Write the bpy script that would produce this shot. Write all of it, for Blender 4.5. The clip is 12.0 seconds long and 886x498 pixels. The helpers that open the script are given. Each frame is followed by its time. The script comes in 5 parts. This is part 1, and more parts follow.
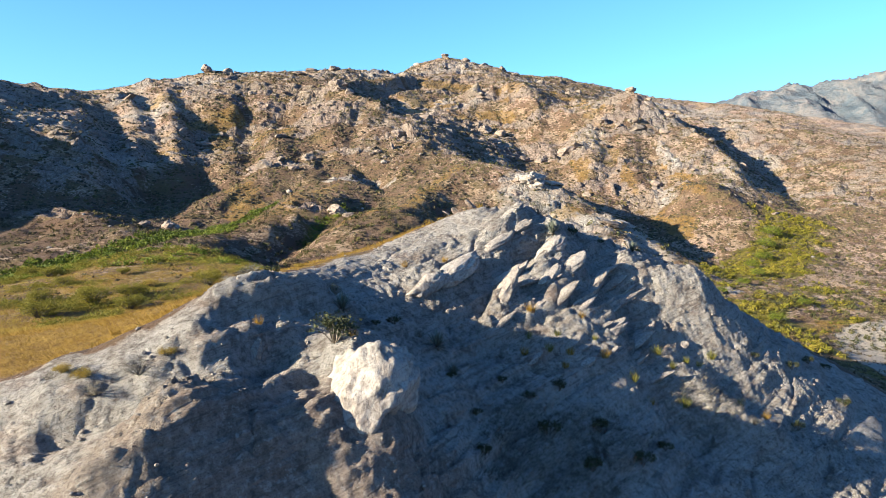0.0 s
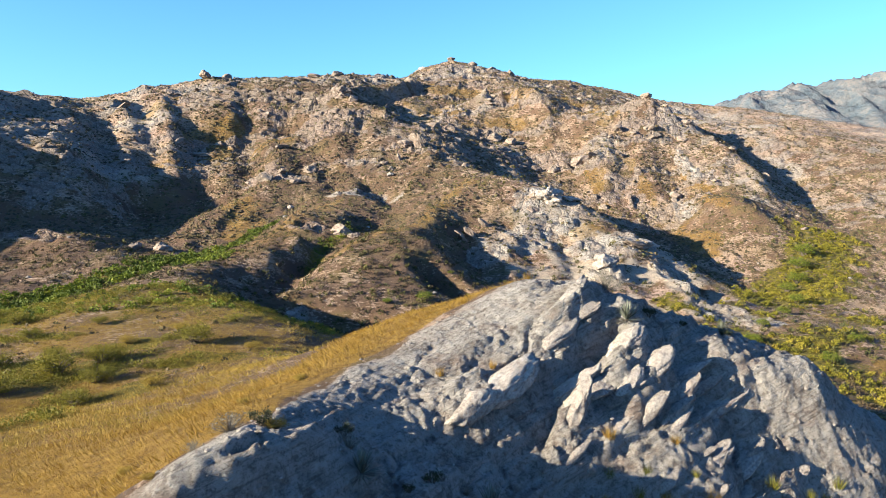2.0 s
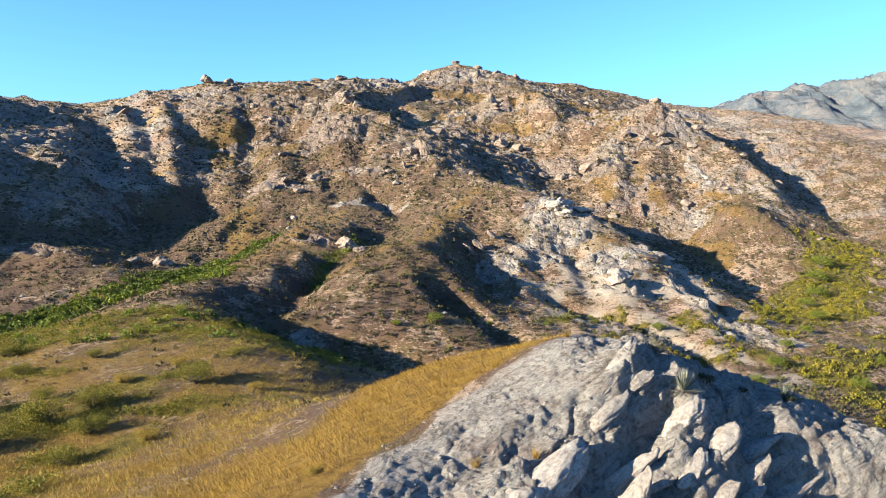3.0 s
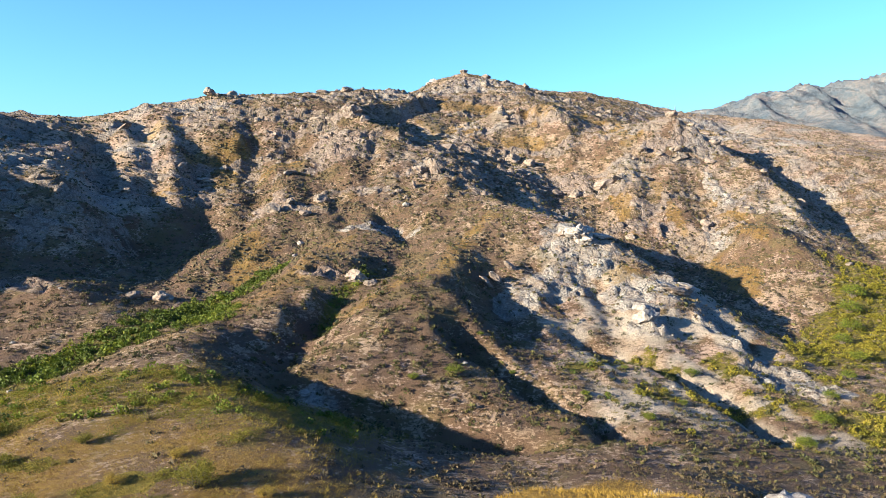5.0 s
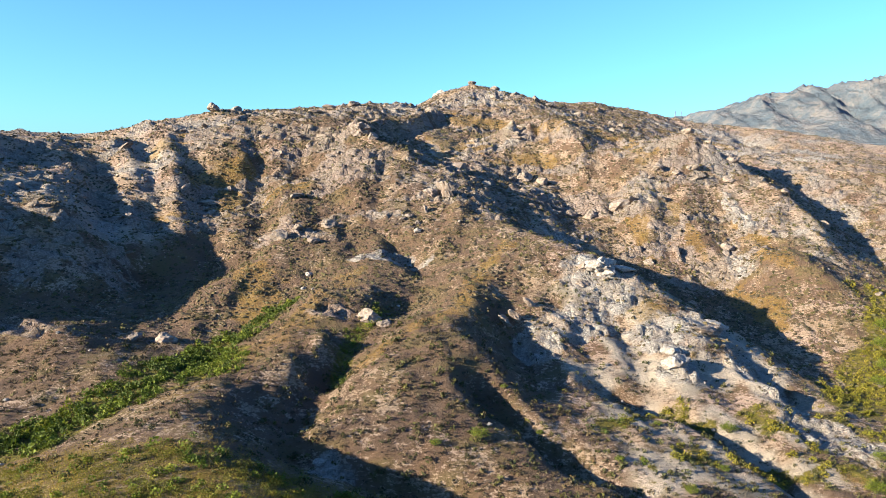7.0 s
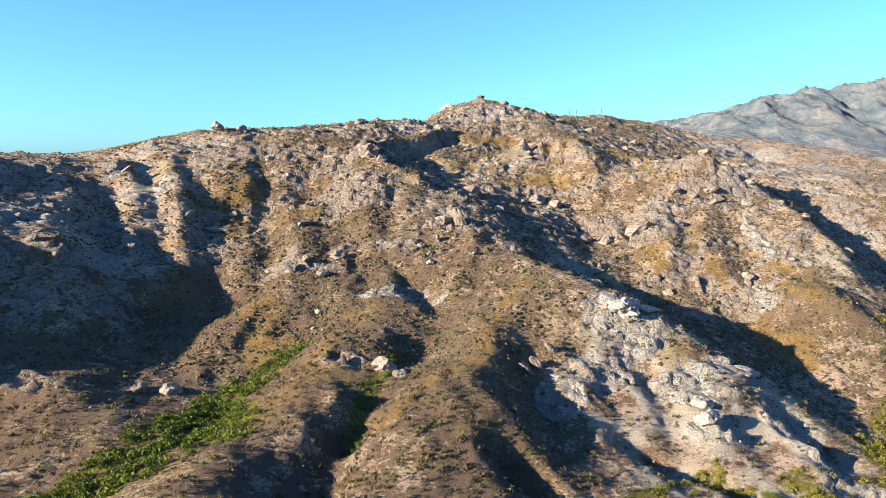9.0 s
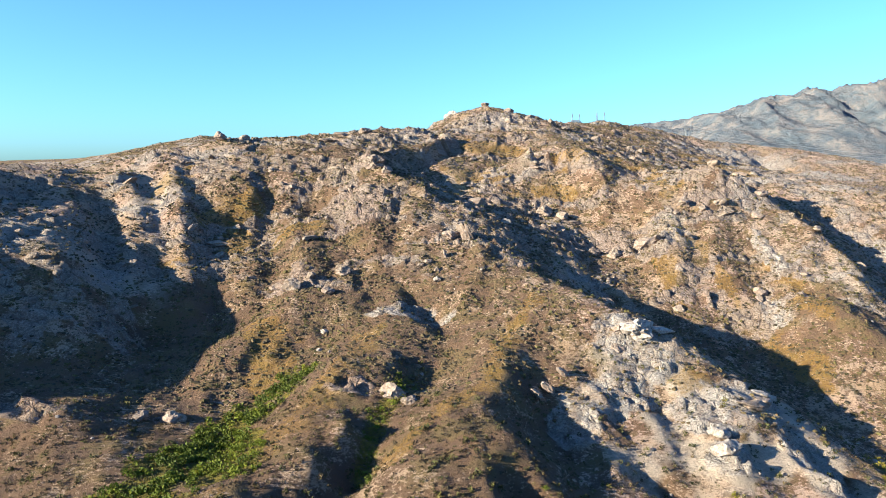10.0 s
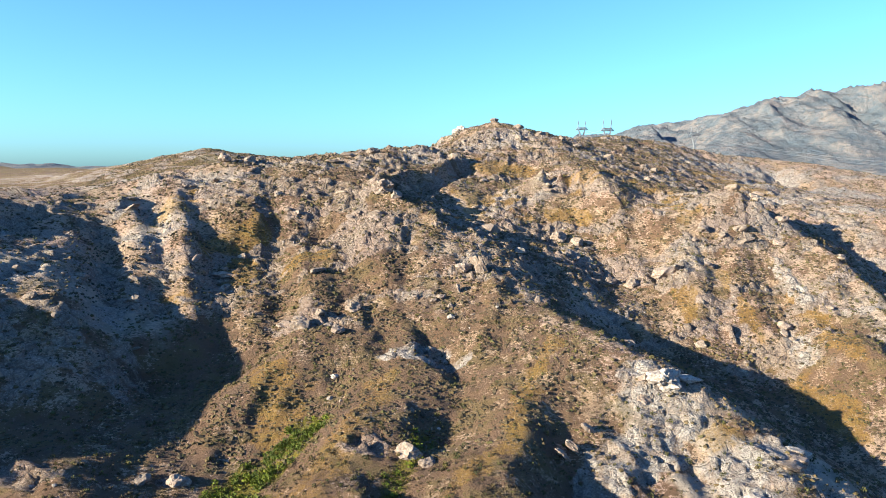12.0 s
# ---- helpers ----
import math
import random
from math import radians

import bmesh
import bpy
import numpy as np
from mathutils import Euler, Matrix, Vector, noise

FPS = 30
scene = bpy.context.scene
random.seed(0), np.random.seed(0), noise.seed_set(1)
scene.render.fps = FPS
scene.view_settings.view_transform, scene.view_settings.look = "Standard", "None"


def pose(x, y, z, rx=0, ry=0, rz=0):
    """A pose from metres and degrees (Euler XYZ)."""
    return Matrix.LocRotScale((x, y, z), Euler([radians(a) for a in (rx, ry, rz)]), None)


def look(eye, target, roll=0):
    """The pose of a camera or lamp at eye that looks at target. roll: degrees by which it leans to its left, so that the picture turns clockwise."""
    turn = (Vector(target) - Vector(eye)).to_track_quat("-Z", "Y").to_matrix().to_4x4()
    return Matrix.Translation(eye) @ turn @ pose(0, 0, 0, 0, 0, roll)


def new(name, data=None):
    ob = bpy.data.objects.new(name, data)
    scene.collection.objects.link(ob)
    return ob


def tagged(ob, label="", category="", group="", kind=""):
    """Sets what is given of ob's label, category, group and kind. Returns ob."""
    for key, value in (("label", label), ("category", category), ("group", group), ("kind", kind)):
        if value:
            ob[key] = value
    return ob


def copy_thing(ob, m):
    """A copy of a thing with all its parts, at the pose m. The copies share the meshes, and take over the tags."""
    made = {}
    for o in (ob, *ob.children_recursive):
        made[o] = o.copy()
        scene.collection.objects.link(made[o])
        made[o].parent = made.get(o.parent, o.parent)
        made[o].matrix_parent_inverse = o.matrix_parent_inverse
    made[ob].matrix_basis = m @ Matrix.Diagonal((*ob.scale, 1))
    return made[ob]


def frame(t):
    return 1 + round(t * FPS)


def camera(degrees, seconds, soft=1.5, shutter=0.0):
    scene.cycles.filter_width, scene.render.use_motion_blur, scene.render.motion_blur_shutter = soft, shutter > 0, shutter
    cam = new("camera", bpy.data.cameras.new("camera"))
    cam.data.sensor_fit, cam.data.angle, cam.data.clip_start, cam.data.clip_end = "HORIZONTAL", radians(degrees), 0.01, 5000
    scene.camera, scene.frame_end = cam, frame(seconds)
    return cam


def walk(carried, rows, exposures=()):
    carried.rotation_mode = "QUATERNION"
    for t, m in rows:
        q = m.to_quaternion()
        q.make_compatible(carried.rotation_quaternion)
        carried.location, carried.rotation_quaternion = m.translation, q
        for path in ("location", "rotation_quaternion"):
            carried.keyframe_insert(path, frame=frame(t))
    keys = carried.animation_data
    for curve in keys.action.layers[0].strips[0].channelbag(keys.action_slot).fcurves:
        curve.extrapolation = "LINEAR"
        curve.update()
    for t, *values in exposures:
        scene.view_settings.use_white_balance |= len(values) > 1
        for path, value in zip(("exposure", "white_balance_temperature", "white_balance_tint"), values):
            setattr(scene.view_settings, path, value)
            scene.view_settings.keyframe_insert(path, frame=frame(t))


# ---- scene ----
cam = camera(64.0, 12.0, soft=0.5)
# seconds, x, y, z, yaw, pitch, roll
PATH = [
    (0.0, 0.00, 0.00, 30.00, -0.00, -6.54, -0.08),
    (0.5, -0.44, 2.73, 30.62, 0.06, -6.56, -0.05),
    (1.0, -0.90, 5.44, 31.39, 0.10, -6.55, -0.01),
    (1.5, -1.41, 8.08, 32.28, 0.12, -6.54, 0.01),
    (2.0, -1.98, 10.60, 33.29, 0.17, -6.53, 0.03),
    (2.5, -2.60, 12.94, 34.34, 0.23, -6.52, 0.05),
    (3.0, -3.27, 15.10, 35.44, 0.31, -6.52, 0.04),
    (5.0, -5.62, 22.79, 40.68, 0.52, -6.54, 0.04),
    (5.5, -6.24, 24.61, 42.10, 0.54, -6.53, 0.06),
    (6.0, -6.91, 26.37, 43.54, 0.59, -6.52, 0.06),
    (6.5, -7.61, 28.08, 44.99, 0.63, -6.52, 0.06),
    (7.0, -8.34, 29.78, 46.50, 0.67, -6.51, 0.05),
    (9.0, -11.31, 36.45, 53.21, 0.77, -6.48, 0.00),
    (9.5, -12.08, 38.06, 54.91, 0.82, -6.48, -0.01),
    (10.0, -12.83, 39.67, 56.62, 0.84, -6.47, -0.02),
    (10.5, -13.57, 41.34, 58.36, 0.89, -6.47, -0.03),
    (11.0, -14.29, 43.09, 60.15, 0.94, -6.47, -0.04),
    (11.5, -14.97, 44.93, 61.99, 0.96, -6.46, -0.07),
    (12.0, -15.65, 46.80, 63.83, 1.00, -6.47, -0.09),
]
walk(cam, [(t, pose(x, y, z, 90 + pitch, roll, yaw)) for t, x, y, z, yaw, pitch, roll in PATH], [(0.0, 2.3), (12.0, 2.3)])

# ---------- world, sun ----------
SUN_AZ, SUN_EL = radians(204), radians(17.3)
to_sun = Vector((math.cos(SUN_AZ) * math.cos(SUN_EL), math.sin(SUN_AZ) * math.cos(SUN_EL), math.sin(SUN_EL)))
sun_data = bpy.data.lights.new("sun", "SUN")
sun_data.energy, sun_data.angle, sun_data.color = 4.85, radians(0.55), (0.96, 0.85, 0.64)
sun = new("sun", sun_data)
sun.matrix_world = look((0, 0, 200), Vector((0, 0, 200)) - to_sun)
world = bpy.data.worlds.new("sky")
scene.world = world
world.use_nodes = True
wn = world.node_tree
wn.nodes.clear()
sky = wn.nodes.new("ShaderNodeTexSky")
sky.sky_type, sky.sun_disc = "NISHITA", False
sky.sun_elevation, sky.sun_rotation = SUN_EL, radians(90) - SUN_AZ
sky.altitude, sky.air_density, sky.dust_density, sky.ozone_density = 600, 1.0, 1.4, 0.55
bg = wn.nodes.new("ShaderNodeBackground")
bg.inputs["Strength"].default_value = 0.047
wout = wn.nodes.new("ShaderNodeOutputWorld")
tone = wn.nodes.new("ShaderNodeMix")
tone.data_type, tone.blend_type = "RGBA", "MULTIPLY"
tone.inputs[0].default_value, tone.inputs[7].default_value = 1.0, (0.42, 0.90, 1.55, 1)
wn.links.new(sky.outputs[0], tone.inputs[6])
wn.links.new(tone.outputs[2], bg.inputs["Color"])
wn.links.new(bg.outputs[0], wout.inputs["Surface"])



# ---------- materials ----------
TONE = 0.56  # common scale of the surface colours below


class Nodes:
    """Short hand for building a node material."""

    def __init__(self, name, rough=0.9):
        self.m = bpy.data.materials.new(name)
        self.m.use_nodes = True
        self.t = self.m.node_tree
        self.b = self.t.nodes["Principled BSDF"]
        self.b.inputs["Roughness"].default_value = rough
        self.b.inputs["Specular IOR Level"].default_value = 0.25
        self.pos = self.t.nodes.new("ShaderNodeTexCoord").outputs["Object"]

    def link(self, a, b):
        self.t.links.new(a, b)

    def noise(self, scale, detail=4, rough=0.55, vec=None, stretch=None):
        n = self.t.nodes.new("ShaderNodeTexNoise")
        n.inputs["Scale"].default_value, n.inputs["Detail"].default_value, n.inputs["Roughness"].default_value = scale, detail, rough
        v = vec or self.pos
        if stretch:
            mp = self.t.nodes.new("ShaderNodeMapping")
            mp.inputs["Scale"].default_value = stretch[:3]
            if len(stretch) > 3:
                mp.vector_type = "TEXTURE"
                mp.inputs["Scale"].default_value = [1 / k for k in stretch[:3]]
                mp.inputs["Rotation"].default_value = stretch[3:]
            self.link(v, mp.inputs[0])
            v = mp.outputs[0]
        self.link(v, n.inputs["Vector"])
        return n.outputs["Fac"]

    def cells(self, scale, feature="F1", vec=None):
        n = self.t.nodes.new("ShaderNodeTexVoronoi")
        n.feature = feature
        n.inputs["Scale"].default_value = scale
        self.link(vec or self.pos, n.inputs["Vector"])
        return n.outputs["Distance"]

    def mixv(self, k, scale=0.9):
        """Object coordinates, warped by noise."""
        w = self.t.nodes.new("ShaderNodeTexNoise")
        w.inputs["Scale"].default_value, w.inputs["Detail"].default_value = scale, 4
        self.link(self.pos, w.inputs["Vector"])
        a = self.t.nodes.new("ShaderNodeVectorMath")
        a.operation = "SCALE"
        a.inputs["Scale"].default_value = k * 6
        self.link(w.outputs["Color"], a.inputs[0])
        b = self.t.nodes.new("ShaderNodeVectorMath")
        b.operation = "ADD"
        self.link(self.pos, b.inputs[0])
        self.link(a.outputs[0], b.inputs[1])
        return b.outputs[0]

    def ramp(self, fac, *stops):
        n = self.t.nodes.new("ShaderNodeValToRGB")
        e = n.color_ramp.elements
        while len(e) < len(stops):
            e.new(0.5)
        for k, (p, c) in zip(e, stops):
            k.position = p
            k.color = (c, c, c, 1) if isinstance(c, (int, float)) else (*(TONE * v for v in c), 1)
        self.link(fac, n.inputs[0])
        return n.outputs[0]

    def mix(self, fac, a, b, how="MIX"):
        n = self.t.nodes.new("ShaderNodeMix")
        n.data_type, n.blend_type = "RGBA", how
        for sock, v in ((n.inputs[0], fac), (n.inputs[6], a), (n.inputs[7], b)):
            if isinstance(v, (int, float)):
                sock.default_value = v
            elif isinstance(v, tuple):
                sock.default_value = (*(TONE * k for k in v), 1)
            else:
                self.link(v, sock)
        return n.outputs[2]

    def math(self, op, a, b=0.0, clamp=False):
        n = self.t.nodes.new("ShaderNodeMath")
        n.operation, n.use_clamp = op, clamp
        for sock, v in zip(n.inputs, (a, b)):
            if isinstance(v, (int, float)):
                sock.default_value = v
            else:
                self.link(v, sock)
        return n.outputs[0]

    def attr(self, name, out="Fac"):
        n = self.t.nodes.new("ShaderNodeAttribute")
        n.attribute_name = name
        return n.outputs[out]

    def bump(self, height, strength=0.5, distance=0.1, normal=None):
        n = self.t.nodes.new("ShaderNodeBump")
        n.inputs["Strength"].default_value, n.inputs["Distance"].default_value = strength, distance
        self.link(height, n.inputs["Height"])
        if normal:
            self.link(normal, n.inputs["Normal"])
        return n.outputs[0]

    def done(self, color, normal=None):
        self.link(color, self.b.inputs["Base Color"])
        if normal:
            self.link(normal, self.b.inputs["Normal"])
        return self.m


def rock_color(n, pale, k=1.0):
    """Sandstone: buff to pinkish, stained, with crevice shade painted into its joints. pale: share of the bleached
    kind.
    """
    big, mid, fine = n.noise(0.07 * k, 5), n.noise(0.8 * k, 6, 0.65), n.noise(7 * k, 5, 0.7)
    buff = n.ramp(big, (0.3, (0.31, 0.225, 0.165)), (0.45, (0.41, 0.30, 0.215)), (0.56, (0.43, 0.305, 0.245)), (0.7, (0.39, 0.265, 0.205)))
    bleached = n.ramp(n.math("ADD", n.math("MULTIPLY", mid, 0.7), n.math("MULTIPLY", big, 0.3)), (0.3, (0.44, 0.405, 0.375)), (0.5, (0.60, 0.555, 0.51)), (0.7, (0.72, 0.665, 0.61)))
    c = n.mix(pale, buff, bleached)
    c = n.mix(n.ramp(mid, (0.34, 0.45), (0.48, 0.0)), c, (0.24, 0.18, 0.145))
    c = n.mix(n.ramp(fine, (0.3, 0.4), (0.5, 0.0)), c, (0.2, 0.16, 0.13))
    # rusty streaks along the beds; dark bed lines painted in as crevice shade
    c = n.mix(n.ramp(n.noise(0.3 * k, 5, 0.65, stretch=(1, 1, 3.0)), (0.53, 0.0), (0.66, 0.4)), c, (0.36, 0.20, 0.13))
    lines = n.noise(1.5 * k, 6, 0.7, stretch=(0.25, 0.25, 3.4, -0.226, -0.457, 0.0))
    c = n.mix(n.ramp(lines, (0.36, 0.6), (0.45, 0.0)), c, (0.19, 0.15, 0.13))
    # fine cracks and crumbling, their crevice shade painted dark
    cracks = n.ramp(n.cells(1.1 * k, "DISTANCE_TO_EDGE", n.mixv(0.13, 1.6)), (0.0, 0.4), (0.035, 0.0))
    cracks = n.math("MULTIPLY", cracks, n.ramp(n.noise(0.5 * k, 4, 0.6), (0.47, 0.0), (0.56, 1.0)))
    c = n.mix(cracks, c, (0.12, 0.10, 0.09))
    crumbs = n.noise(3.2 * k, 6, 0.78)
    c = n.mix(n.ramp(crumbs, (0.40, 0.7), (0.46, 0.0)), c, (0.22, 0.18, 0.16))
    c = n.mix(n.ramp(crumbs, (0.53, 0.0), (0.60, 0.55)), c, (0.74, 0.69, 0.63))
    spots = n.noise(12 * k, 4, 0.8)
    c = n.mix(n.ramp(spots, (0.37, 0.7), (0.42, 0.0)), c, (0.13, 0.105, 0.09))
    return c, mid, fine


def make_ground():
    n = Nodes("hillside", 0.95)
    rock, gold, green, pale, crag = n.attr("rock"), n.attr("gold"), n.attr("green"), n.attr("pale"), n.attr("crag")
    rc, mid, fine = rock_color(n, pale)
    # soil with low dry scrub, in clumps of about a metre
    clump = n.noise(2.1, 6, 0.76, stretch=(0.7, 0.8, 1.6))
    soil = n.ramp(n.noise(0.1, 5, 0.6), (0.3, (0.44, 0.305, 0.20)), (0.45, (0.60, 0.435, 0.315)), (0.58, (0.62, 0.435, 0.35)), (0.72, (0.53, 0.355, 0.275)))
    scrub = n.ramp(n.noise(0.16, 4, 0.6), (0.33, (0.125, 0.076, 0.05)), (0.5, (0.19, 0.108, 0.06)), (0.62, (0.18, 0.128, 0.045)), (0.72, (0.13, 0.09, 0.05)))
    patches = n.math("MULTIPLY", n.math("SUBTRACT", n.noise(0.2, 4, 0.65), 0.5), 0.8)
    share = n.math("ADD", n.math("ADD", clump, patches), n.math("MULTIPLY", n.math("SUBTRACT", n.attr("scrub"), 0.5), 0.14))
    soil = n.mix(n.ramp(share, (0.44, 0.0), (0.50, 0.92)), soil, scrub)
    soil = n.mix(n.ramp(fine, (0.34, 0.45), (0.52, 0.0)), soil, (0.19, 0.13, 0.085))
    straw = n.ramp(n.noise(1.6, 6, 0.72), (0.3, (0.18, 0.10, 0.018)), (0.5, (0.37, 0.21, 0.032)), (0.7, (0.50, 0.315, 0.06)))
    leaf = n.ramp(n.noise(0.9, 6, 0.7), (0.32, (0.09, 0.082, 0.012)), (0.5, (0.185, 0.155, 0.02)), (0.68, (0.34, 0.25, 0.034)))
    edge = n.math("SUBTRACT", n.noise(1.7, 6, 0.74), 0.5)

    def frayed(share_, k=1.3):
        return n.ramp(n.math("ADD", share_, n.math("MULTIPLY", edge, k)), (0.38, 0.0), (0.62, 1.0))

    c = n.mix(n.math("MULTIPLY", frayed(pale, 0.6), n.ramp(pale, (0.6, 0.35), (0.95, 1.0))), soil, n.mix(0.8, soil, (0.68, 0.60, 0.50)))
    c = n.mix(n.math("MULTIPLY", frayed(gold), n.ramp(gold, (0.55, 0.55), (0.9, 1.0))), c, straw)
    c = n.mix(frayed(green), c, leaf)
    c = n.mix(frayed(rock, 1.0), c, rc)
    # joints between the blocks of the hillside rock
    warped = n.mixv(0.28, 0.5)
    far = n.math("MULTIPLY", crag, rock)
    wide, small = n.cells(0.3, "DISTANCE_TO_EDGE", warped), n.cells(0.85, "DISTANCE_TO_EDGE", warped)
    joint = n.math("MAXIMUM", n.ramp(wide, (0.0, 0.9), (0.07, 0.0)), n.ramp(small, (0.0, 0.65), (0.07, 0.0)))
    joint = n.math("MULTIPLY", joint, n.ramp(n.noise(0.35, 4, 0.6), (0.4, 0.15), (0.56, 1.0)))
    c = n.mix(n.math("MULTIPLY", n.math("MULTIPLY", joint, far), n.ramp(pale, (0.3, 1.0), (0.9, 0.45))), c, (0.13, 0.09, 0.07))
    grit = n.noise(24, 4, 0.7)
    bare = n.math("SUBTRACT", 1.0, rock, True)
    h = n.math("ADD", n.math("MULTIPLY", mid, 0.3), n.math("MULTIPLY", n.noise(3.2, 6, 0.8), 0.8))
    h = n.math("ADD", h, n.math("MULTIPLY", grit, 0.12))
    rounded = n.math("ADD", n.ramp(wide, (0.0, 0.0), (0.1, 0.7), (0.4, 1.0)), n.math("MULTIPLY", n.ramp(small, (0.0, 0.0), (0.12, 0.8), (0.4, 1.0)), 0.42))
    h = n.math("ADD", h, n.math("MULTIPLY", n.math("MULTIPLY", rounded, far), 1.15))
    beds = n.noise(1.2, 5, 0.66, stretch=(0.25, 0.25, 3.4, -0.226, -0.457, 0.0))
    h = n.math("ADD", h, n.math("MULTIPLY", n.math("MULTIPLY", beds, rock), 1.0))
    h = n.math("ADD", h, n.math("MULTIPLY", n.math("MULTIPLY", clump, bare), 0.8))
    return n.done(c, n.bump(h, 1.0, 0.75))


MAT_GROUND = make_ground()


def make_rock(name, pale, lo, hi):
    n = Nodes(name, 0.93)
    c, mid, fine = rock_color(n, pale, 2.2)
    rnd = n.t.nodes.new("ShaderNodeObjectInfo").outputs["Random"]
    c = n.mix(1.0, c, n.ramp(rnd, (0.0, lo), (1.0, hi)), "MULTIPLY")
    h = n.math("ADD", n.math("MULTIPLY", mid, 0.5), n.math("MULTIPLY", fine, 0.25))
    return n.done(c, n.bump(h, 1.0, 0.3))


MAT_ROCK = make_rock("pink_sandstone", 0.15, 0.62, 0.9)
MAT_PALE = make_rock("pale_sandstone", 0.75, 0.74, 0.95)


# ---------- noise ----------
_rng = np.random.RandomState(7)
_PERM = _rng.permutation(512).astype(np.int64)
_ANG = _rng.rand(512) * 2 * np.pi
_GX, _GY = np.cos(_ANG), np.sin(_ANG)


def perlin(x, y):
    """Gradient noise in about -0.7..0.7 for arrays of plan coordinates."""
    xi, yi = np.floor(x).astype(np.int64), np.floor(y).astype(np.int64)
    fx, fy = x - xi, y - yi
    ux, uy = fx * fx * fx * (fx * (fx * 6 - 15) + 10), fy * fy * fy * (fy * (fy * 6 - 15) + 10)

    def corner(dx, dy):
        h = _PERM[(_PERM[(xi + dx) & 511] + yi + dy) & 511]
        return _GX[h] * (fx - dx) + _GY[h] * (fy - dy)

    a, b, c, d = corner(0, 0), corner(1, 0), corner(0, 1), corner(1, 1)
    top, low = a + (b - a) * ux, c + (d - c) * ux
    return top + (low - top) * uy


def fbm(x, y, size, octaves=4, gain=0.5):
    total, amp, norm = 0.0, 1.0, 0.0
    for k in range(octaves):
        total = total + amp * perlin(x / size + 17.3 * k, y / size - 9.1 * k)
        norm += amp
        amp *= gain
        size /= 2.03
    return total / norm * 1.6


def ridged(x, y, size, octaves=4):
    total, amp = 0.0, 1.0
    for k in range(octaves):
        total = total + amp * (1 - np.abs(perlin(x / size + 31.7 * k, y / size + 5.3 * k)) * 2.4)
        amp *= 0.5
        size /= 2.1
    return total / 1.9


def blocks(x, y, size, seed=0, crack=0.16):
    """Angular broken rock: each cell a tilted facet at its own height, with cracks between the cells."""
    u, v = x / size, y / size
    iu, iv = np.floor(u).astype(np.int64), np.floor(v).astype(np.int64)
    near1, near2 = np.full(np.shape(x), 9.0), np.full(np.shape(x), 9.0)
    height = np.zeros(np.shape(x))
    for du in (-1, 0, 1):
        for dv in (-1, 0, 1):
            h = _PERM[(_PERM[(iu + du + seed) & 511] + iv + dv) & 511]
            cu, cv = iu + du + 0.5 + 0.42 * _GX[h], iv + dv + 0.5 + 0.42 * _GY[h]
            d = (u - cu) ** 2 + (v - cv) ** 2
            h2 = _PERM[(h + 77) & 511]
            facet = (h2 / 511.0 - 0.5) + 0.55 * ((u - cu) * _GX[h2] + (v - cv) * _GY[h2])
            closer = d < near1
            near2 = np.where(closer, near1, np.minimum(near2, d))
            height = np.where(closer, facet, height)
            near1 = np.where(closer, d, near1)
    gap = np.sqrt(near2) - np.sqrt(near1)
    return height - 0.22 * np.exp(-(gap / crack) ** 2)


def smooth(a, b, v):
    t = np.clip((v - a) / (b - a), 0, 1)
    return t * t * (3 - 2 * t)


# ---------- the lie of the land: crests and gullies ----------
LAND = []


def run(*pts, step=6.0):
    """A crest or a gully as a chain of (x, y, z); the land is stretched between all of them."""
    for p, q in zip(pts, pts[1:]):
        p, q = np.array(p, float), np.array(q, float)
        n = max(1, int(round(np.linalg.norm((q - p)[:2]) / step)))
        for k in range(n):
            LAND.append(p + (q - p) * k / n)
    LAND.append(np.array(pts[-1], float))


# main crest and its back
run((-150, 214, 63), (-140, 219, 57), (-130, 226, 53), (-122.8, 238, 54.3), (-116.7, 253, 54.7), (-108, 262, 59.6), (-103.8, 274, 63.2), (-88, 273, 65.4), (-73, 273, 64.4),
    (-56, 273, 63.6), (-45, 294, 69.7), (-33, 313, 72.3), (-18.7, 328, 71), (0.7, 354, 84), (14, 345, 79.1), (26, 338, 76), (38, 342, 72))
run((0.7, 354, 84), (-13.6, 370, 80), (-40, 395, 74), (-80, 400, 66))
run((38, 342, 72), (64, 400, 80), (93, 430, 78), (126, 432, 71.5), (150, 432, 69), (178, 424, 65.5), (212, 405, 58), (250, 385, 50))
run((74, 402, 74.5), (85, 398, 73.6), (112, 404, 66.5), (138, 403, 62), (156, 393, 60), (177, 380, 54), (215, 355, 46))
run((-190, 330, 46), (-130, 330, 54), (-95, 345, 60), (-60, 350, 62), (-20, 390, 66), (20, 440, 62), (90, 480, 52), (160, 490, 44), (230, 460, 38), step=12)
run((-240, 420, 58), (-205, 432, 64), (-180, 432, 69), (-152, 432, 75), (-128, 428, 70), (-80, 400, 66), step=12)
# shoulder of the skyline towards the camera
run((13.4, 287, 66.4), (25, 282, 62.6), (45, 266, 53.4))
run((-21.7, 275, 59.3), (-3.9, 276, 54.1), (8.7, 292, 59.7), (26.6, 279, 54.7))
run((-77, 260.5, 58.9), (-55, 255, 54.4), (-40, 255, 55.2))
# wide left ridge, out of view, its height set so its shadow fills the basin
run((-150, 214, 63), (-147, 200, 57), (-143, 178, 49.5), (-136, 158, 51), (-130, 136, 44), (-128, 112, 35), (-130, 90, 23), step=8)
run((-125, 221, 48.5), (-111, 222, 47.3), (-103.5, 187, 39.6), (-92, 167, 31.2), (-86, 158, 22.9), step=8)
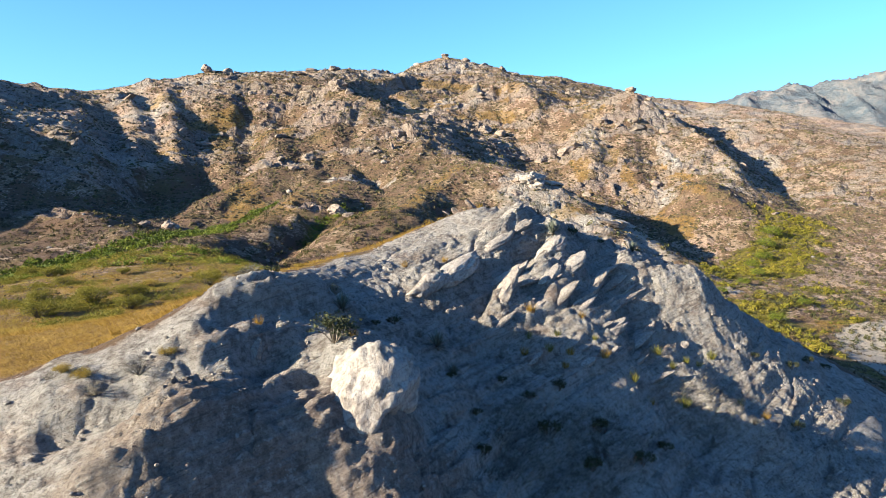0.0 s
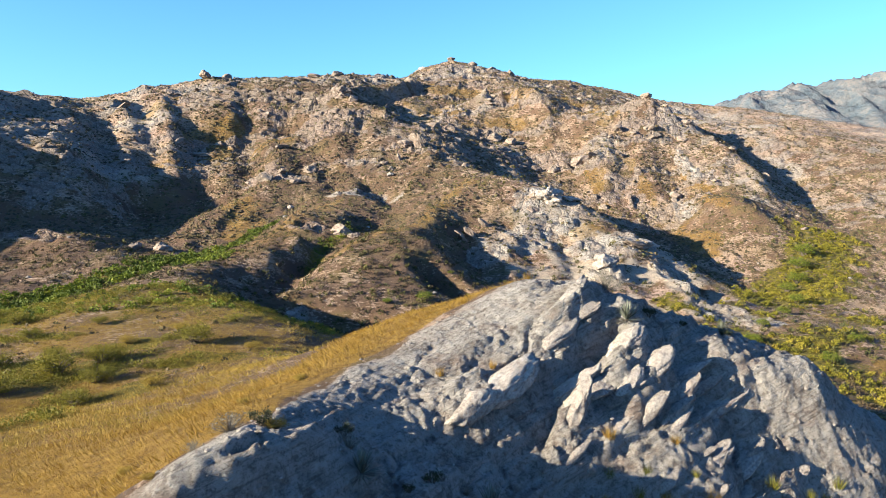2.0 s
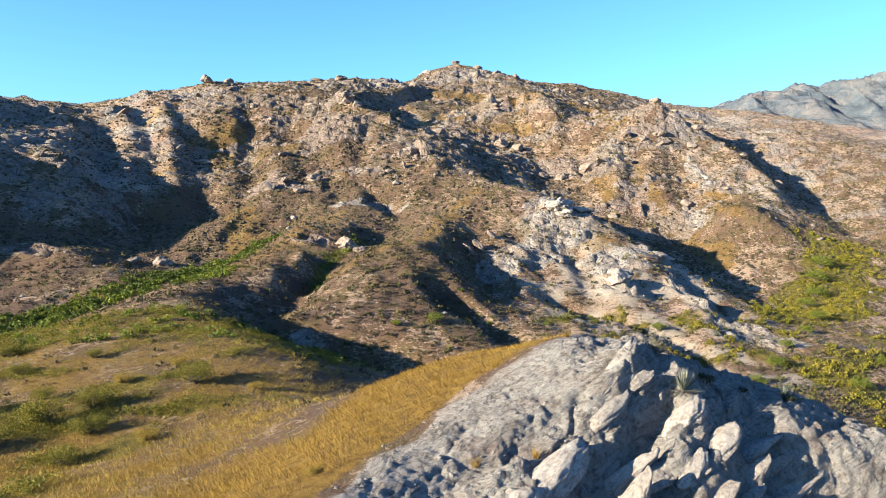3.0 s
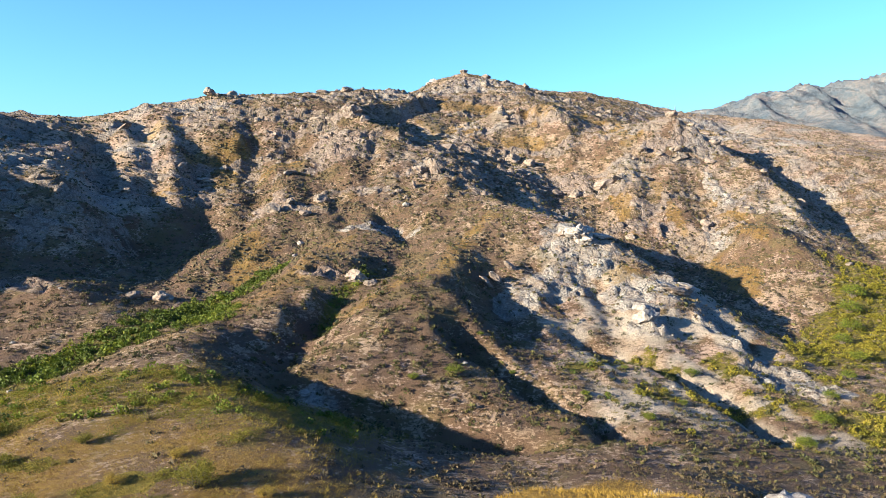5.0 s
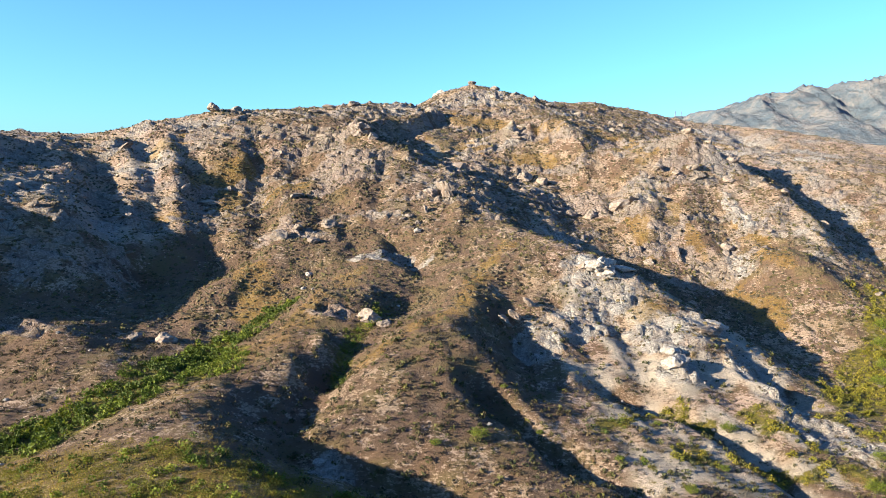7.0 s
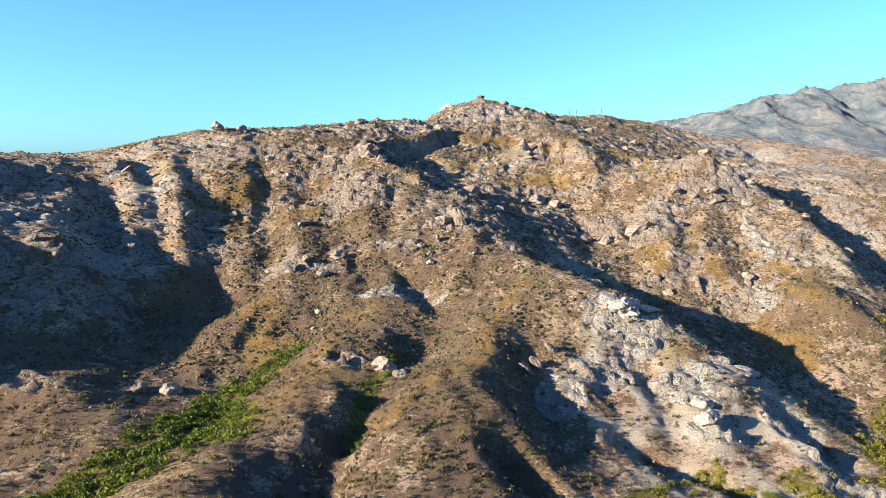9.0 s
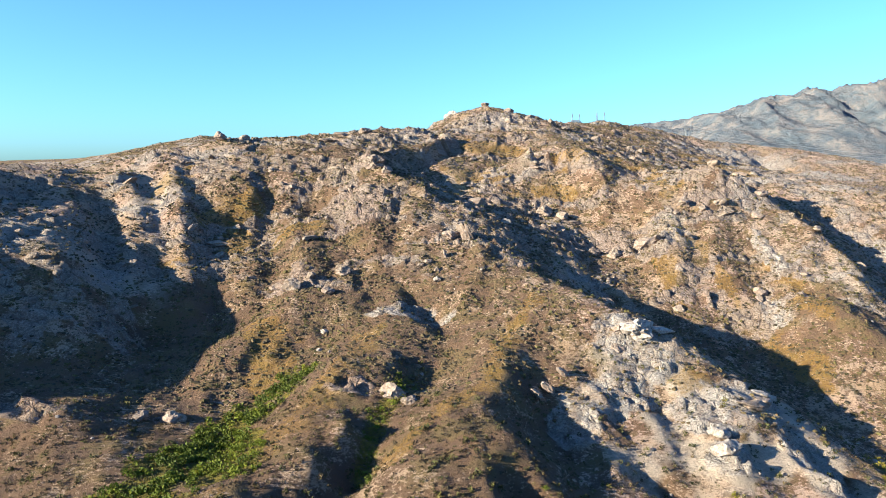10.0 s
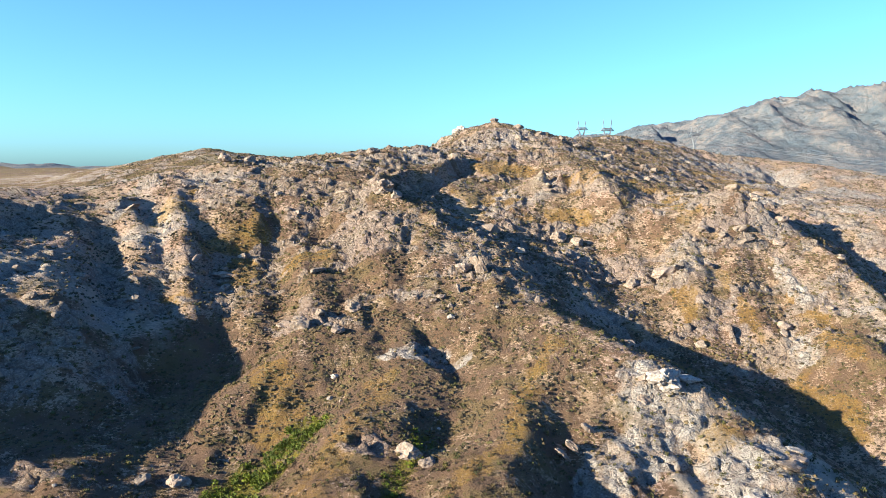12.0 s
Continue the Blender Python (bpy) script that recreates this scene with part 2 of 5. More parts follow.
# basin
run((-104, 230, 47.1), (-88, 205, 36.1), (-79, 185.6, 29.1), (-76, 180.6, 20.6), (-66, 168, 19.4), (-57, 152, 17.3), (-47, 147, 16.7))
run((-96.4, 186, 39.3), (-83.5, 175, 29.9), (-78, 160, 21.6), (-82, 152, 21.3))
# spur that closes the basin
run((-103, 271, 62.2), (-90, 251, 55.1), (-78, 244, 51), (-71, 234, 40.7), (-63, 203, 32), (-57, 189, 25.3), (-54, 172, 23.4), (-58, 161, 19.3))
run((-88.5, 241.7, 50.7), (-75.3, 203, 32.9), (-72.3, 193, 27))
# broad middle face
run((-71, 244.5, 50.5), (-54, 244, 41.7), (-35, 234, 51.7))
run((-52, 219.5, 38.4), (-52, 197, 30.7), (-45, 174, 24.6), (-47, 160, 19.9))
run((-59, 197, 28.9), (-52, 197, 30.7), (-39.7, 204, 32.6), (-24.6, 185, 27.2))
run((-38, 222, 43.7), (-23, 213, 38.6), (-17, 208, 34.4), (-16.3, 185.7, 25.6))
# central spur
run((-45, 294, 69.7), (-36, 256, 55.4), (-20.5, 238, 48.8), (-11, 221, 42.1), (-2, 211, 35.4), (2, 199, 33.3), (12, 190, 31.4), (17, 180, 29.9), (22, 171, 27.9), (31, 169, 23.8),
    (39, 165, 19.2), (42, 157, 16.3), (41, 145, 14.3), (39, 131, 11.8), (36, 118, 9.4))
# gully on its far side
run((-27, 283, 62), (-15, 262, 51.7), (-3, 247, 46.1), (4, 232, 41.6), (12, 219, 33.8), (20, 208, 25.9), (30, 203, 19.5), (40, 200, 17.7), (48, 193, 16.3), (55, 180, 10.9),
    (57, 168, 10.4), (59, 150, 8.2))
# right-hand face
run((16.7, 259, 43.1), (33.4, 255.7, 40.4), (56.3, 254, 47.3), (67.7, 249.6, 42.4), (81.6, 260, 47.3))
run((30.8, 241.6, 31.6), (45.8, 236, 37.2), (66, 236, 32.7), (79.6, 227, 32.9))
run((37.5, 228, 28), (48.3, 218, 24.6), (60, 217.5, 23.4), (67.7, 217.4, 24.3), (72.4, 202, 27), (79, 190.5, 21.1))
run((58.4, 209, 16.2), (64.4, 192.4, 16.9), (65, 175, 12.7), (63, 163, 8.9))
# right-hand spur and the shaded gully beyond
run((38, 342, 72), (46, 290, 60.3), (48, 272, 52.3), (69, 263.7, 56.7), (82, 258, 46.3), (89, 246, 38.7), (91, 229, 31.5), (88, 210, 24), (84, 190, 18.5), (79, 163, 10.5))
run((80, 300, 52), (100, 275, 45.7), (109, 263, 37.9), (113.5, 249, 30.8), (108, 225, 23.9), (106, 200, 18.7), (97, 182, 14.7))
run((119.9, 303.5, 50.7), (132, 282, 47.5), (150, 260, 38), (160, 220, 26), (150, 180, 16), (130, 150, 10))
run((141.6, 402, 56), (160, 340, 50), (180, 300, 42), (210, 260, 32))
# lower middle spurs and gullies
run((-24.6, 185, 27.2), (-22, 160, 22.8), (-32.5, 158, 24.7), (-35, 147.5, 20.7), (-37.6, 122, 18), (-38, 119, 18.4), (-41, 111, 18.8), (-37, 105, 18.7), (-28.4, 91.4, 18.1), (-22, 82, 18.2))
run((-27.7, 136, 22), (-31, 128, 19.8))
run((-38.7, 179, 23.7), (-39.5, 163, 20.3), (-44.5, 151, 17.5), (-47, 135, 16.2), (-50, 122, 17.2), (-56, 108, 14.7), (-66, 94, 13.6), (-90, 84, 12.6))
run((-14.5, 168, 22.3), (-18, 157, 18.8), (-23, 150, 20.5), (-24.5, 139, 17), (-26, 128, 14.2), (-27.5, 116, 12.8), (-28, 109, 14.9), (-23, 101, 14), (-16, 104, 12), (-9, 101.5, 10.8),
    (-2, 98, 10.4), (12, 96, 12.4), (26, 98, 9.8), (40, 104, 7.7), (52, 108, 7.2))
run((12, 190, 31.4), (6, 182, 29.8), (-3, 168, 25.7), (-5.5, 150, 22.4), (-13, 143, 21.4), (-19, 135, 20.2), (-22, 126, 17.9), (-23, 117, 15.8), (-24.3, 111, 16))
run((-15.7, 123, 18.5), (-9.7, 128, 19.7), (-4.7, 133, 21))
run((-14, 112.8, 15.4), (-10.3, 110, 14.3), (-7.6, 121, 16.9), (-1, 109.4, 13.1))
run((12, 165, 23.3), (4, 154, 19.5), (3.3, 147.5, 16.3), (2, 132.5, 15), (6, 127.5, 13.5), (8.2, 117.3, 12.3), (14, 108, 10.6))
run((22.8, 163.6, 21.6), (29, 154.4, 17.8), (28, 139, 14.6), (22.3, 135, 12.5), (19, 114, 10.9))
run((12.7, 158.4, 18.7), (17.2, 149, 15.8), (13, 133, 12.5), (12, 126, 12.6))
run((35, 151, 17.8), (34, 140, 12.3), (34.7, 127, 9.5), (31.6, 114, 9))
run((48.5, 157.6, 13.5), (47, 146, 12), (42, 122, 8.8))
# low dome
run((-100, 140, 19), (-86, 141, 20.7), (-70, 139.5, 21.5), (-64, 143, 18.4), (-56, 146, 17.4))
run((-69.6, 131, 18.3), (-59, 129, 18.6), (-50, 131, 17.3))
run((-75, 133.6, 17.9), (-72, 115, 15.6), (-57, 103.5, 15.2))
# grassy plateau
run((-41, 78.5, 17.6), (-40, 86.4, 18.4), (-38.7, 95, 18.8), (-33, 90, 18))
run((-90, 60, 14), (-60, 70, 15.5), (-41, 72, 17.1), (-31, 70, 17.5), (-24, 70.5, 18.2), (-17, 77.5, 17.7), (-19.5, 91.7, 15.6), step=8)
run((-33, 64.4, 17.7), (-25.7, 55, 17.7), (-21.7, 60.4, 18.1), (-19.8, 66.4, 18))
# wide valley to the right and behind
run((40.9, 104, 7.9), (57, 96, 6), (62, 84, 5.2), (58, 70, 4.4), (52, 50, 3.4), (44, 20, 2), (36, -30, 0), step=9)
run((52, 111, 9), (57.6, 134, 8.8), (64, 143, 8.6), (79.3, 151.5, 9.1), (97, 160, 9), (120, 130, 7), (150, 90, 5), step=9)
run((90, 90, 6.4), (100, 50, 6), (90, 0, 3), (80, -40, 1), step=14)
run((0, -45, 4), (-30, -30, 9), (-60, 0, 12), (-90, 30, 13), step=14)

# ---- near outcrop: crest, ribs, foot ----
run((-40, 22, 17.5), (-26, 24, 20), (-19, 27.4, 21.7), (-15, 30, 22.2), (-12.2, 32.2, 23.4), (-9, 34, 24.8), (-7, 37.5, 24.7), (-4.2, 42, 25.1), (-2, 44.8, 25.8), (0, 43.4, 25.8), (2, 46, 27.1),
    (4.5, 45.4, 27.6), (7, 45.7, 26.9), (9.4, 46.8, 25.3), (11, 47.2, 24.7), (13.5, 47.6, 23.8), (16, 46.5, 23.1), (17.4, 46.2, 22.7), (18.4, 44.6, 20), (20.4, 42, 16.5), (24, 40, 14), (30, 37, 11.4), step=2.5)
run((-3.8, 49.3, 24.8), (-0.7, 51.6, 25.6), (3.4, 50.6, 27), step=3)
run((-14, 43, 21.5), (-11.8, 45, 22), (-10.2, 51.8, 22), (-7.8, 52.2, 23.1), (-3, 52.5, 24.9), step=4)
run((-8, 57, 22.2), (-1.7, 57.6, 24.4), (5, 59, 22.8), (11, 63, 20.8), (16.5, 67, 18.8), (22, 64, 17), (31.8, 60.3, 14.5), step=4)
run((16, 70, 17.6), (17.7, 82, 13.4), (17.2, 90.5, 11), step=6)
run((-12, 70, 16.9), (0, 75, 14.6), (14, 76, 15), (28, 74, 11.4), (42, 76, 9), step=6)
run((-16, 24, 21.6), (-12.5, 25.5, 22.4), (-9, 26.6, 23.1), (-6.9, 28.7, 24.5), (-8.5, 31.5, 25.3), step=2.5)
run((-13, 20, 18.6), (-9.4, 22.6, 21.6), (-7, 24.8, 22.1), (-4.9, 26.4, 22.2), (-3.3, 28.3, 23), (-3, 26.6, 22.2), (-2.1, 25.4, 20.6), (-1.4, 23.6, 18.3), step=2.5)
run((-4.7, 34, 23.5), (-3.2, 38.5, 23.3), (-0.8, 39.2, 23.9), (1.1, 39.6, 23.2), (1.2, 41.4, 24.5), (2.8, 41.4, 23.6), (5.7, 43.8, 24.9), (8.8, 43.8, 23.3), (12.4, 46, 23.2), step=3)
run((-4.6, 36, 23.3), (-2.2, 33.7, 21.7), (-0.2, 33, 20.3), (1.8, 32.8, 18.7), (3.4, 31.4, 17.5), (6, 28, 14.6), (10, 20, 10), step=2.5)
run((2.8, 37.7, 20.1), (5.2, 40.3, 22.3), (8.2, 39.4, 20.9), (10.8, 42.2, 21.8), (13.2, 43.4, 20.8), (15.7, 43.3, 19.5), step=3)
run((5.2, 35.4, 19.1), (8.4, 35.8, 17.8), (11.8, 41, 20.3), (14.6, 41.6, 18.2), step=3)
run((4.7, 32.3, 17.5), (9, 33.2, 16.6), (14, 37.2, 15.3), (17, 40.2, 16.2), (19.3, 38, 15), (22, 35, 13.2), step=3)
run((-30, 14, 13), (-14, 15, 14), (-6, 18, 14.4), (2, 22, 13), (10, 26, 12.6), (16, 30, 12), (22, 34, 12.4), step=4)
run((-30, 0, 9), (-8, 4, 9), (10, 8, 7), (26, 14, 6), step=8)
LAND = np.array(LAND)

# smaller ribs (+) and gullies (-): height, half width, chain in plan
FOLDS = [
    (1.8, 6.0, ((-103, 262), (-94, 242), (-83, 222), (-77, 206), (-71, 194))),
    (-2.2, 5.0, ((-92, 252), (-80, 231), (-68, 201), (-61, 184))),
    (1.5, 5.0, ((-110, 246), (-100, 229), (-90, 211), (-86, 199))),
    (-2.4, 4.5, ((-101, 247), (-87, 218), (-80, 201))),
    (-2.6, 4.5, ((-108, 234), (-96, 207), (-86, 188))),
    (-2.0, 3.4, ((-69, 253), (-64, 236), (-56, 212), (-54, 190))),
    (1.6, 4.0, ((-60, 250), (-57, 228), (-48, 208))),
    (-1.6, 7.0, ((-25, 276), (-12, 261), (-1, 248), (8, 229), (17, 217), (28, 207))),
    (2.2, 3.6, ((-40, 262), (-36, 255), (-28, 246), (-20, 237))),
    (2.4, 2.6, ((-40, 257), (-31, 279), (-22, 288), (-14, 302))),
    (-2.6, 2.2, ((-27, 272), (-19, 283), (-11, 297))),
    (-1.3, 4.0, ((58, 256), (53, 231), (50, 216))),
    (-1.4, 4.5, ((70, 240), (67, 217), (64, 200))),
    (0.8, 4.0, ((64, 245), (62, 230), (60, 212))),
    (-1.1, 4.0, ((10, 300), (22, 268), (30, 245))),
    (-1.2, 4.0, ((40, 270), (42, 250), (38, 230))),
    (1.2, 3.0, ((30, 290), (34, 262), (36, 246))),
    (-1.0, 3.5, ((78, 240), (76, 214), (72, 196))),
    (-1.6, 3.5, ((-44, 240), (-42, 222), (-33, 205), (-30, 188))),
    (-1.6, 3.0, ((-28, 226), (-27, 205), (-20, 190), (-14, 176))),
    (1.2, 2.5, ((-6, 214), (-8, 200), (-11, 186))),
    (-1.4, 3.0, ((22, 158), (24, 147), (20, 130))),
    (1.0, 2.5, ((16, 162), (10, 150), (10, 136))),
    (-1.2, 2.5, ((-48, 180), (-50, 165), (-52, 155))),
    (-2.2, 6.0, ((84, 296), (100, 275), (109, 263), (113.5, 249), (108, 225), (105, 202))),
    (2.0, 4.0, ((69, 264), (82, 258), (90, 244), (92, 228), (89, 212))),
    (-2.6, 2.4, ((-5, 126), (0.3, 119), (6.3, 111), (12, 107), (14.5, 100))),
    (-2.0, 2.4, ((16.7, 135), (27, 127.5), (33, 118), (34, 105))),
    (-2.0, 2.6, ((43, 147), (45.5, 138))),
    (-1.8, 2.6, ((-26, 107), (-14, 104), (-2, 98), (8, 96.5), (14, 99))),
    (-1.6, 4.5, ((4, 165), (0.5, 152), (-1, 140))),
    (-1.2, 3.0, ((-44, 172), (-46, 163), (-47, 155))),
    # near outcrop: bulge, ribs and trough added to throw shade over its left face
    (0.5, 0.9, ((-12.0, 20.5), (-9.0, 23.4), (-8.4, 25.5), (-9.6, 28.0))),
    (1.0, 1.3, ((-11.4, 18.6), (-9.6, 21.2), (-9.0, 23.2))),
    (1.3, 1.3, ((-9.8, 20.0), (-7.6, 22.2), (-6.2, 23.6), (-4.8, 24.6))),
    (-0.6, 2.2, ((-8.4, 20.0), (-6.0, 23.2), (-5.3, 25.6), (-5.8, 28.6))),
    # near outcrop: leaning beds and hollows
    (0.3, 0.7, ((-15.0, 27.0), (-12.0, 28.6), (-9.6, 30.4))),
    (0.45, 0.9, ((-3.2, 38.2), (-0.6, 39.2), (1.6, 41.6), (4.4, 45.0))),
    (-0.5, 0.8, ((-1.6, 37.0), (0.6, 38.2), (3.0, 40.6), (5.0, 42.8))),
    (0.7, 0.6, ((5.4, 42.2), (7.2, 44.2))),
    (0.7, 0.6, ((6.4, 41.4), (8.6, 43.4))),
    (-0.6, 0.6, ((4.6, 42.8), (6.4, 44.8))),
    (0.9, 0.7, ((2.4, 38.6), (3.8, 40.4))),
    (1.1, 1.6, ((12.4, 45.8), (14.4, 45.0), (16.2, 44.9))),
    (-0.9, 1.0, ((9.8, 44.6), (11.2, 42.4), (11.8, 40.4))),
    (0.8, 0.8, ((-9.5, 29.4), (-7.2, 30.8), (-5.6, 33.0))),
    (-0.8, 0.8, ((-9.0, 27.6), (-6.4, 30.0), (-4.6, 31.6))),
    (0.7, 0.7, ((-14.0, 24.2), (-10.6, 25.8), (-8.0, 28.0))),
    (-0.6, 0.6, ((-13.0, 22.8), (-9.2, 24.6), (-6.2, 27.4))),
    (1.0, 1.0, ((-3.8, 27.4), (-2.6, 26.2))),
    (-0.8, 0.8, ((-1.0, 29.6), (-0.6, 27.0), (0.6, 24.6))),
    (0.8, 1.2, ((14.4, 40.4), (16.4, 39.2), (18.0, 38.0))),
    (-0.5, 0.9, ((12.0, 38.2), (13.4, 35.8))),
]


def stretch(pts, soften):
    """Coefficients of the sheet that is stretched between the chains."""
    xy = pts[:, :2]
    n = len(pts)
    a = np.zeros((n + 1, n + 1))
    a[:n, :n] = -np.linalg.norm(xy[:, None] - xy[None], axis=-1) + soften * np.eye(n)
    a[:n, n] = a[n, :n] = 1
    return np.linalg.solve(a, np.append(pts[:, 2], 0))


SHEET = stretch(LAND, 0.4)


def base_height(x, y):
    x, y = np.asarray(x, float), np.asarray(y, float)
    out = np.empty(x.size, np.float32)
    fx, fy = x.ravel().astype(np.float32), y.ravel().astype(np.float32)
    px, py = LAND[:, 0].astype(np.float32), LAND[:, 1].astype(np.float32)
    w = SHEET[:-1].astype(np.float32)
    for k in range(0, x.size, 20000):
        d = np.sqrt((fx[k:k + 20000, None] - px) ** 2 + (fy[k:k + 20000, None] - py) ** 2)
        out[k:k + 20000] = SHEET[-1] - d @ w
    return out.reshape(x.shape).astype(float)


# ---------- land cover ----------
def near_chain(x, y, *pts):
    """Distance in plan to a chain of (x, y)."""
    best = np.full(np.shape(x), 1e9)
    for (ax, ay), (bx, by) in zip(pts, pts[1:]):
        dx, dy = bx - ax, by - ay
        t = np.clip(((x - ax) * dx + (y - ay) * dy) / (dx * dx + dy * dy), 0, 1)
        best = np.minimum(best, np.hypot(x - ax - t * dx, y - ay - t * dy))
    return best


def patch(x, y, cx, cy, rx, ry, turn=0, rough=0.35):
    """A blotch of ground cover with an uneven rim, 0..1."""
    c, s = math.cos(radians(turn)), math.sin(radians(turn))
    u, v = (x - cx) * c + (y - cy) * s, -(x - cx) * s + (y - cy) * c
    d = np.hypot(u / rx, v / ry) + rough * fbm(x + cx, y - cy, 0.5 * (rx + ry), 3)
    return 1 - smooth(0.75, 1.15, d)


def rim(x):
    """The far edge of the bare rock of the near outcrop."""
    return np.interp(x, (-60, -30, -17, -14, -12, -9.5, -8.2, -7.5, -5.9, -4.2, -2.3, 0, 2.4, 6, 12, 25, 45), (21, 23.5, 26, 27.2, 28.2, 30.4, 33.4, 37, 40, 42.4, 45.4, 47.2, 49, 54, 57, 58, 52))


def covers(x, y):
    """Shares of bare rock, dry golden grass, green growth and pale rock at plan points."""
    wob = fbm(x, y, 7, 4)
    near = 1 - smooth(-0.9, 0.9, y - rim(x) + 1.6 * fbm(x, y, 3, 3))
    near = near * (1 - smooth(40, 60, x)) * (1 - smooth(70, 90, y))
    floor_ = np.maximum(patch(x, y, 6, 32.6, 5.5, 2.6, 30, 0.9), 0.7 * patch(x, y, 14.5, 38.6, 2.6, 1.4, 30, 0.9))
    rock, gold, green, pale = near * (1 - 0.4 * floor_), np.zeros_like(x), np.zeros_like(x), 0.97 * near * (1 - 0.6 * patch(x, y, -4.5, 22.8, 8, 3.0, 20, 0.5))

    def lay(target, m, k=1.0):
        return np.maximum(target, m * k)

    # ledges of the upper slopes
    up = smooth(185, 215, y) * (1 - smooth(440, 470, y))
    up = np.maximum(up, smooth(150, 165, y) * (1 - smooth(-80, -66, x)) * (1 - smooth(440, 470, y)))
    ledge = smooth(0.02, 0.34, ridged(x + 3 * wob, y * 1.5, 22, 5) - 0.46 + 0.25 * wob)
    rock = lay(rock, up * ledge, 0.8)
    pale = lay(pale, up * (0.15 + 0.5 * smooth(-0.1, 0.4, fbm(x + 31, y, 26, 4)) + 0.12 * (1 - smooth(-95, -66, x))))
    pale = pale * (1 - 0.7 * patch(x, y, -52, 240, 30, 40, 0, 0.4))
    # pale bluffs
    for a in ((20, 168, 9, 7, -30), (14, 156, 8, 5, 20), (30, 152, 7, 8, 60), (37, 158, 7, 5, 0), (28, 140, 4, 4, 0), (-24, 187, 8, 4, 20), (-18, 184, 6, 3, 0), (6, 148, 5, 7, 0),
              (128, 390, 26, 10, 20), (110, 398, 16, 8, 0), (132, 402, 22, 9, 0), (108, 342, 12, 9, 30), (150, 366, 26, 16, 20), (128, 300, 14, 10, 30), (100, 310, 8, 6, 0), (-14, 371, 12, 7, 30), (45, 125, 5, 9, 30), (42, 140, 4, 14, 8), (66, 212, 3, 9, 0), (74, 235, 3, 12, 0), (-22, 106, 3, 3, 0)):
        m = patch(x, y, *a)
        m = m * (0.55 + 0.45 * smooth(-0.15, 0.2, fbm(x, y, 3.5, 3)))
        rock, pale = lay(rock, m, 0.95), lay(pale, m, 1.0)
    for a in ((-29, 151, 4, 2.5, 0), (-78, 141, 8, 3, 0), (-58, 147, 3, 2, 0), (-40, 236, 14, 12, 0), (-10, 218, 7, 5, 0), (-8, 330, 30, 9, 25),
              (22, 245, 14, 7, 0), (40, 240, 9, 5, 0), (-48, 199, 9, 4, 0), (-62, 262, 20, 6, 0), (-95, 262, 10, 6, 0)):
        rock = lay(rock, patch(x, y, *a, 0.8), 0.85)
    # dry grass
    for a in ((-74, 236, 7, 14, -10), (-94, 250, 5, 12, -10), (-80, 203, 5, 5, 0), (-55, 228, 8, 6, 30), (-6, 272, 12, 7, 0), (6, 262, 5, 6, 0), (32, 285, 12, 8, 0), (52, 268, 7, 9, 0),
              (44, 226, 3, 14, 0), (58, 226, 2.5, 14, 5), (74, 214, 5, 16, 0), (34, 205, 5, 4, 0), (-46, 168, 6, 9, 0), (-50, 178, 5, 7, 0), (-44, 156, 4, 6, 0), (-70, 222, 6, 14, -10), (40, 290, 10, 7, 0), (50, 280, 9, 6, 0), (20, 268, 7, 5, 0), (62, 190, 6, 12, 10), (-2, 300, 16, 8, 0), (100, 330, 20, 18, 0), (28, 160, 5, 4, 0)):
        gold = lay(gold, patch(x, y, *a, 0.8), 0.6)
    crest_n = near_chain(x, y, (4, 184), (-3, 168), (-7, 152), (-16, 139), (-21, 131))
    gold = lay(gold, 1 - smooth(0.3, 4.5, crest_n + 4 * wob), 0.6)
    crest_m = near_chain(x, y, (-27, 178), (-31, 160), (-36, 145), (-39, 130), (-41, 114))
    gold = lay(gold, 1 - smooth(0.5, 7, crest_m + 7 * wob), 0.54)
    # the golden strip behind the outcrop and the plateau
    back = y - rim(x)
    strip = smooth(0.2, 1.5, back) * (1 - smooth(18, 32, back + 6 * wob - 0.25 * x)) * (1 - smooth(8, 16, x))
    gold = lay(gold, strip * (1 - near))
    field = smooth(12, 21, back + 6 * wob) * (1 - smooth(96, 108, y)) * (1 - smooth(-18, -6, x))
    gold = lay(gold, field, 0.34 + 0.22 * (1 - smooth(26, 44, back)) + 0.3 * smooth(-0.4, 0.3, fbm(x, y + 30, 8, 3)))
    lush = np.zeros_like(x)
    for a in ((-31, 63, 6, 3.5, 25), (-25, 58, 4, 2.5, 30), (-38, 66, 6, 3, 10), (-50, 84, 10, 3, 10), (-42, 76, 5, 2, 0), (-29, 72, 4, 2, 20), (-22, 66, 4, 2, 20)):
        lush = lay(lush, patch(x, y, *a, 0.8))
    green = lay(green, field * np.maximum(lush, 0.8 * smooth(0.05, 0.45, fbm(x, y, 9, 4))), 0.72)
    green = lay(green, field * smooth(72, 88, y + 8 * wob), 0.5)
    gold, rock = gold * (1 - near), rock * (1 - strip)
    # green gullies
    gg = near_chain(x, y, (-40, 160), (-45, 151), (-48, 135), (-51, 122), (-57, 108), (-67, 94), (-95, 82))
    green = lay(green, np.maximum(1 - smooth(2, 6.5, gg + 4 * wob - 0.02 * (150 - y)), patch(x, y, -43, 131, 5, 10, 0, 0.6)))
    gold = gold * (1 - 0.8 * (1 - smooth(1.5, 5, gg)))
    g2 = near_chain(x, y, (-20, 157), (-24, 145), (-25, 130))
    green = lay(green, 1 - smooth(0.8, 3.4, g2 + wob), 0.6)
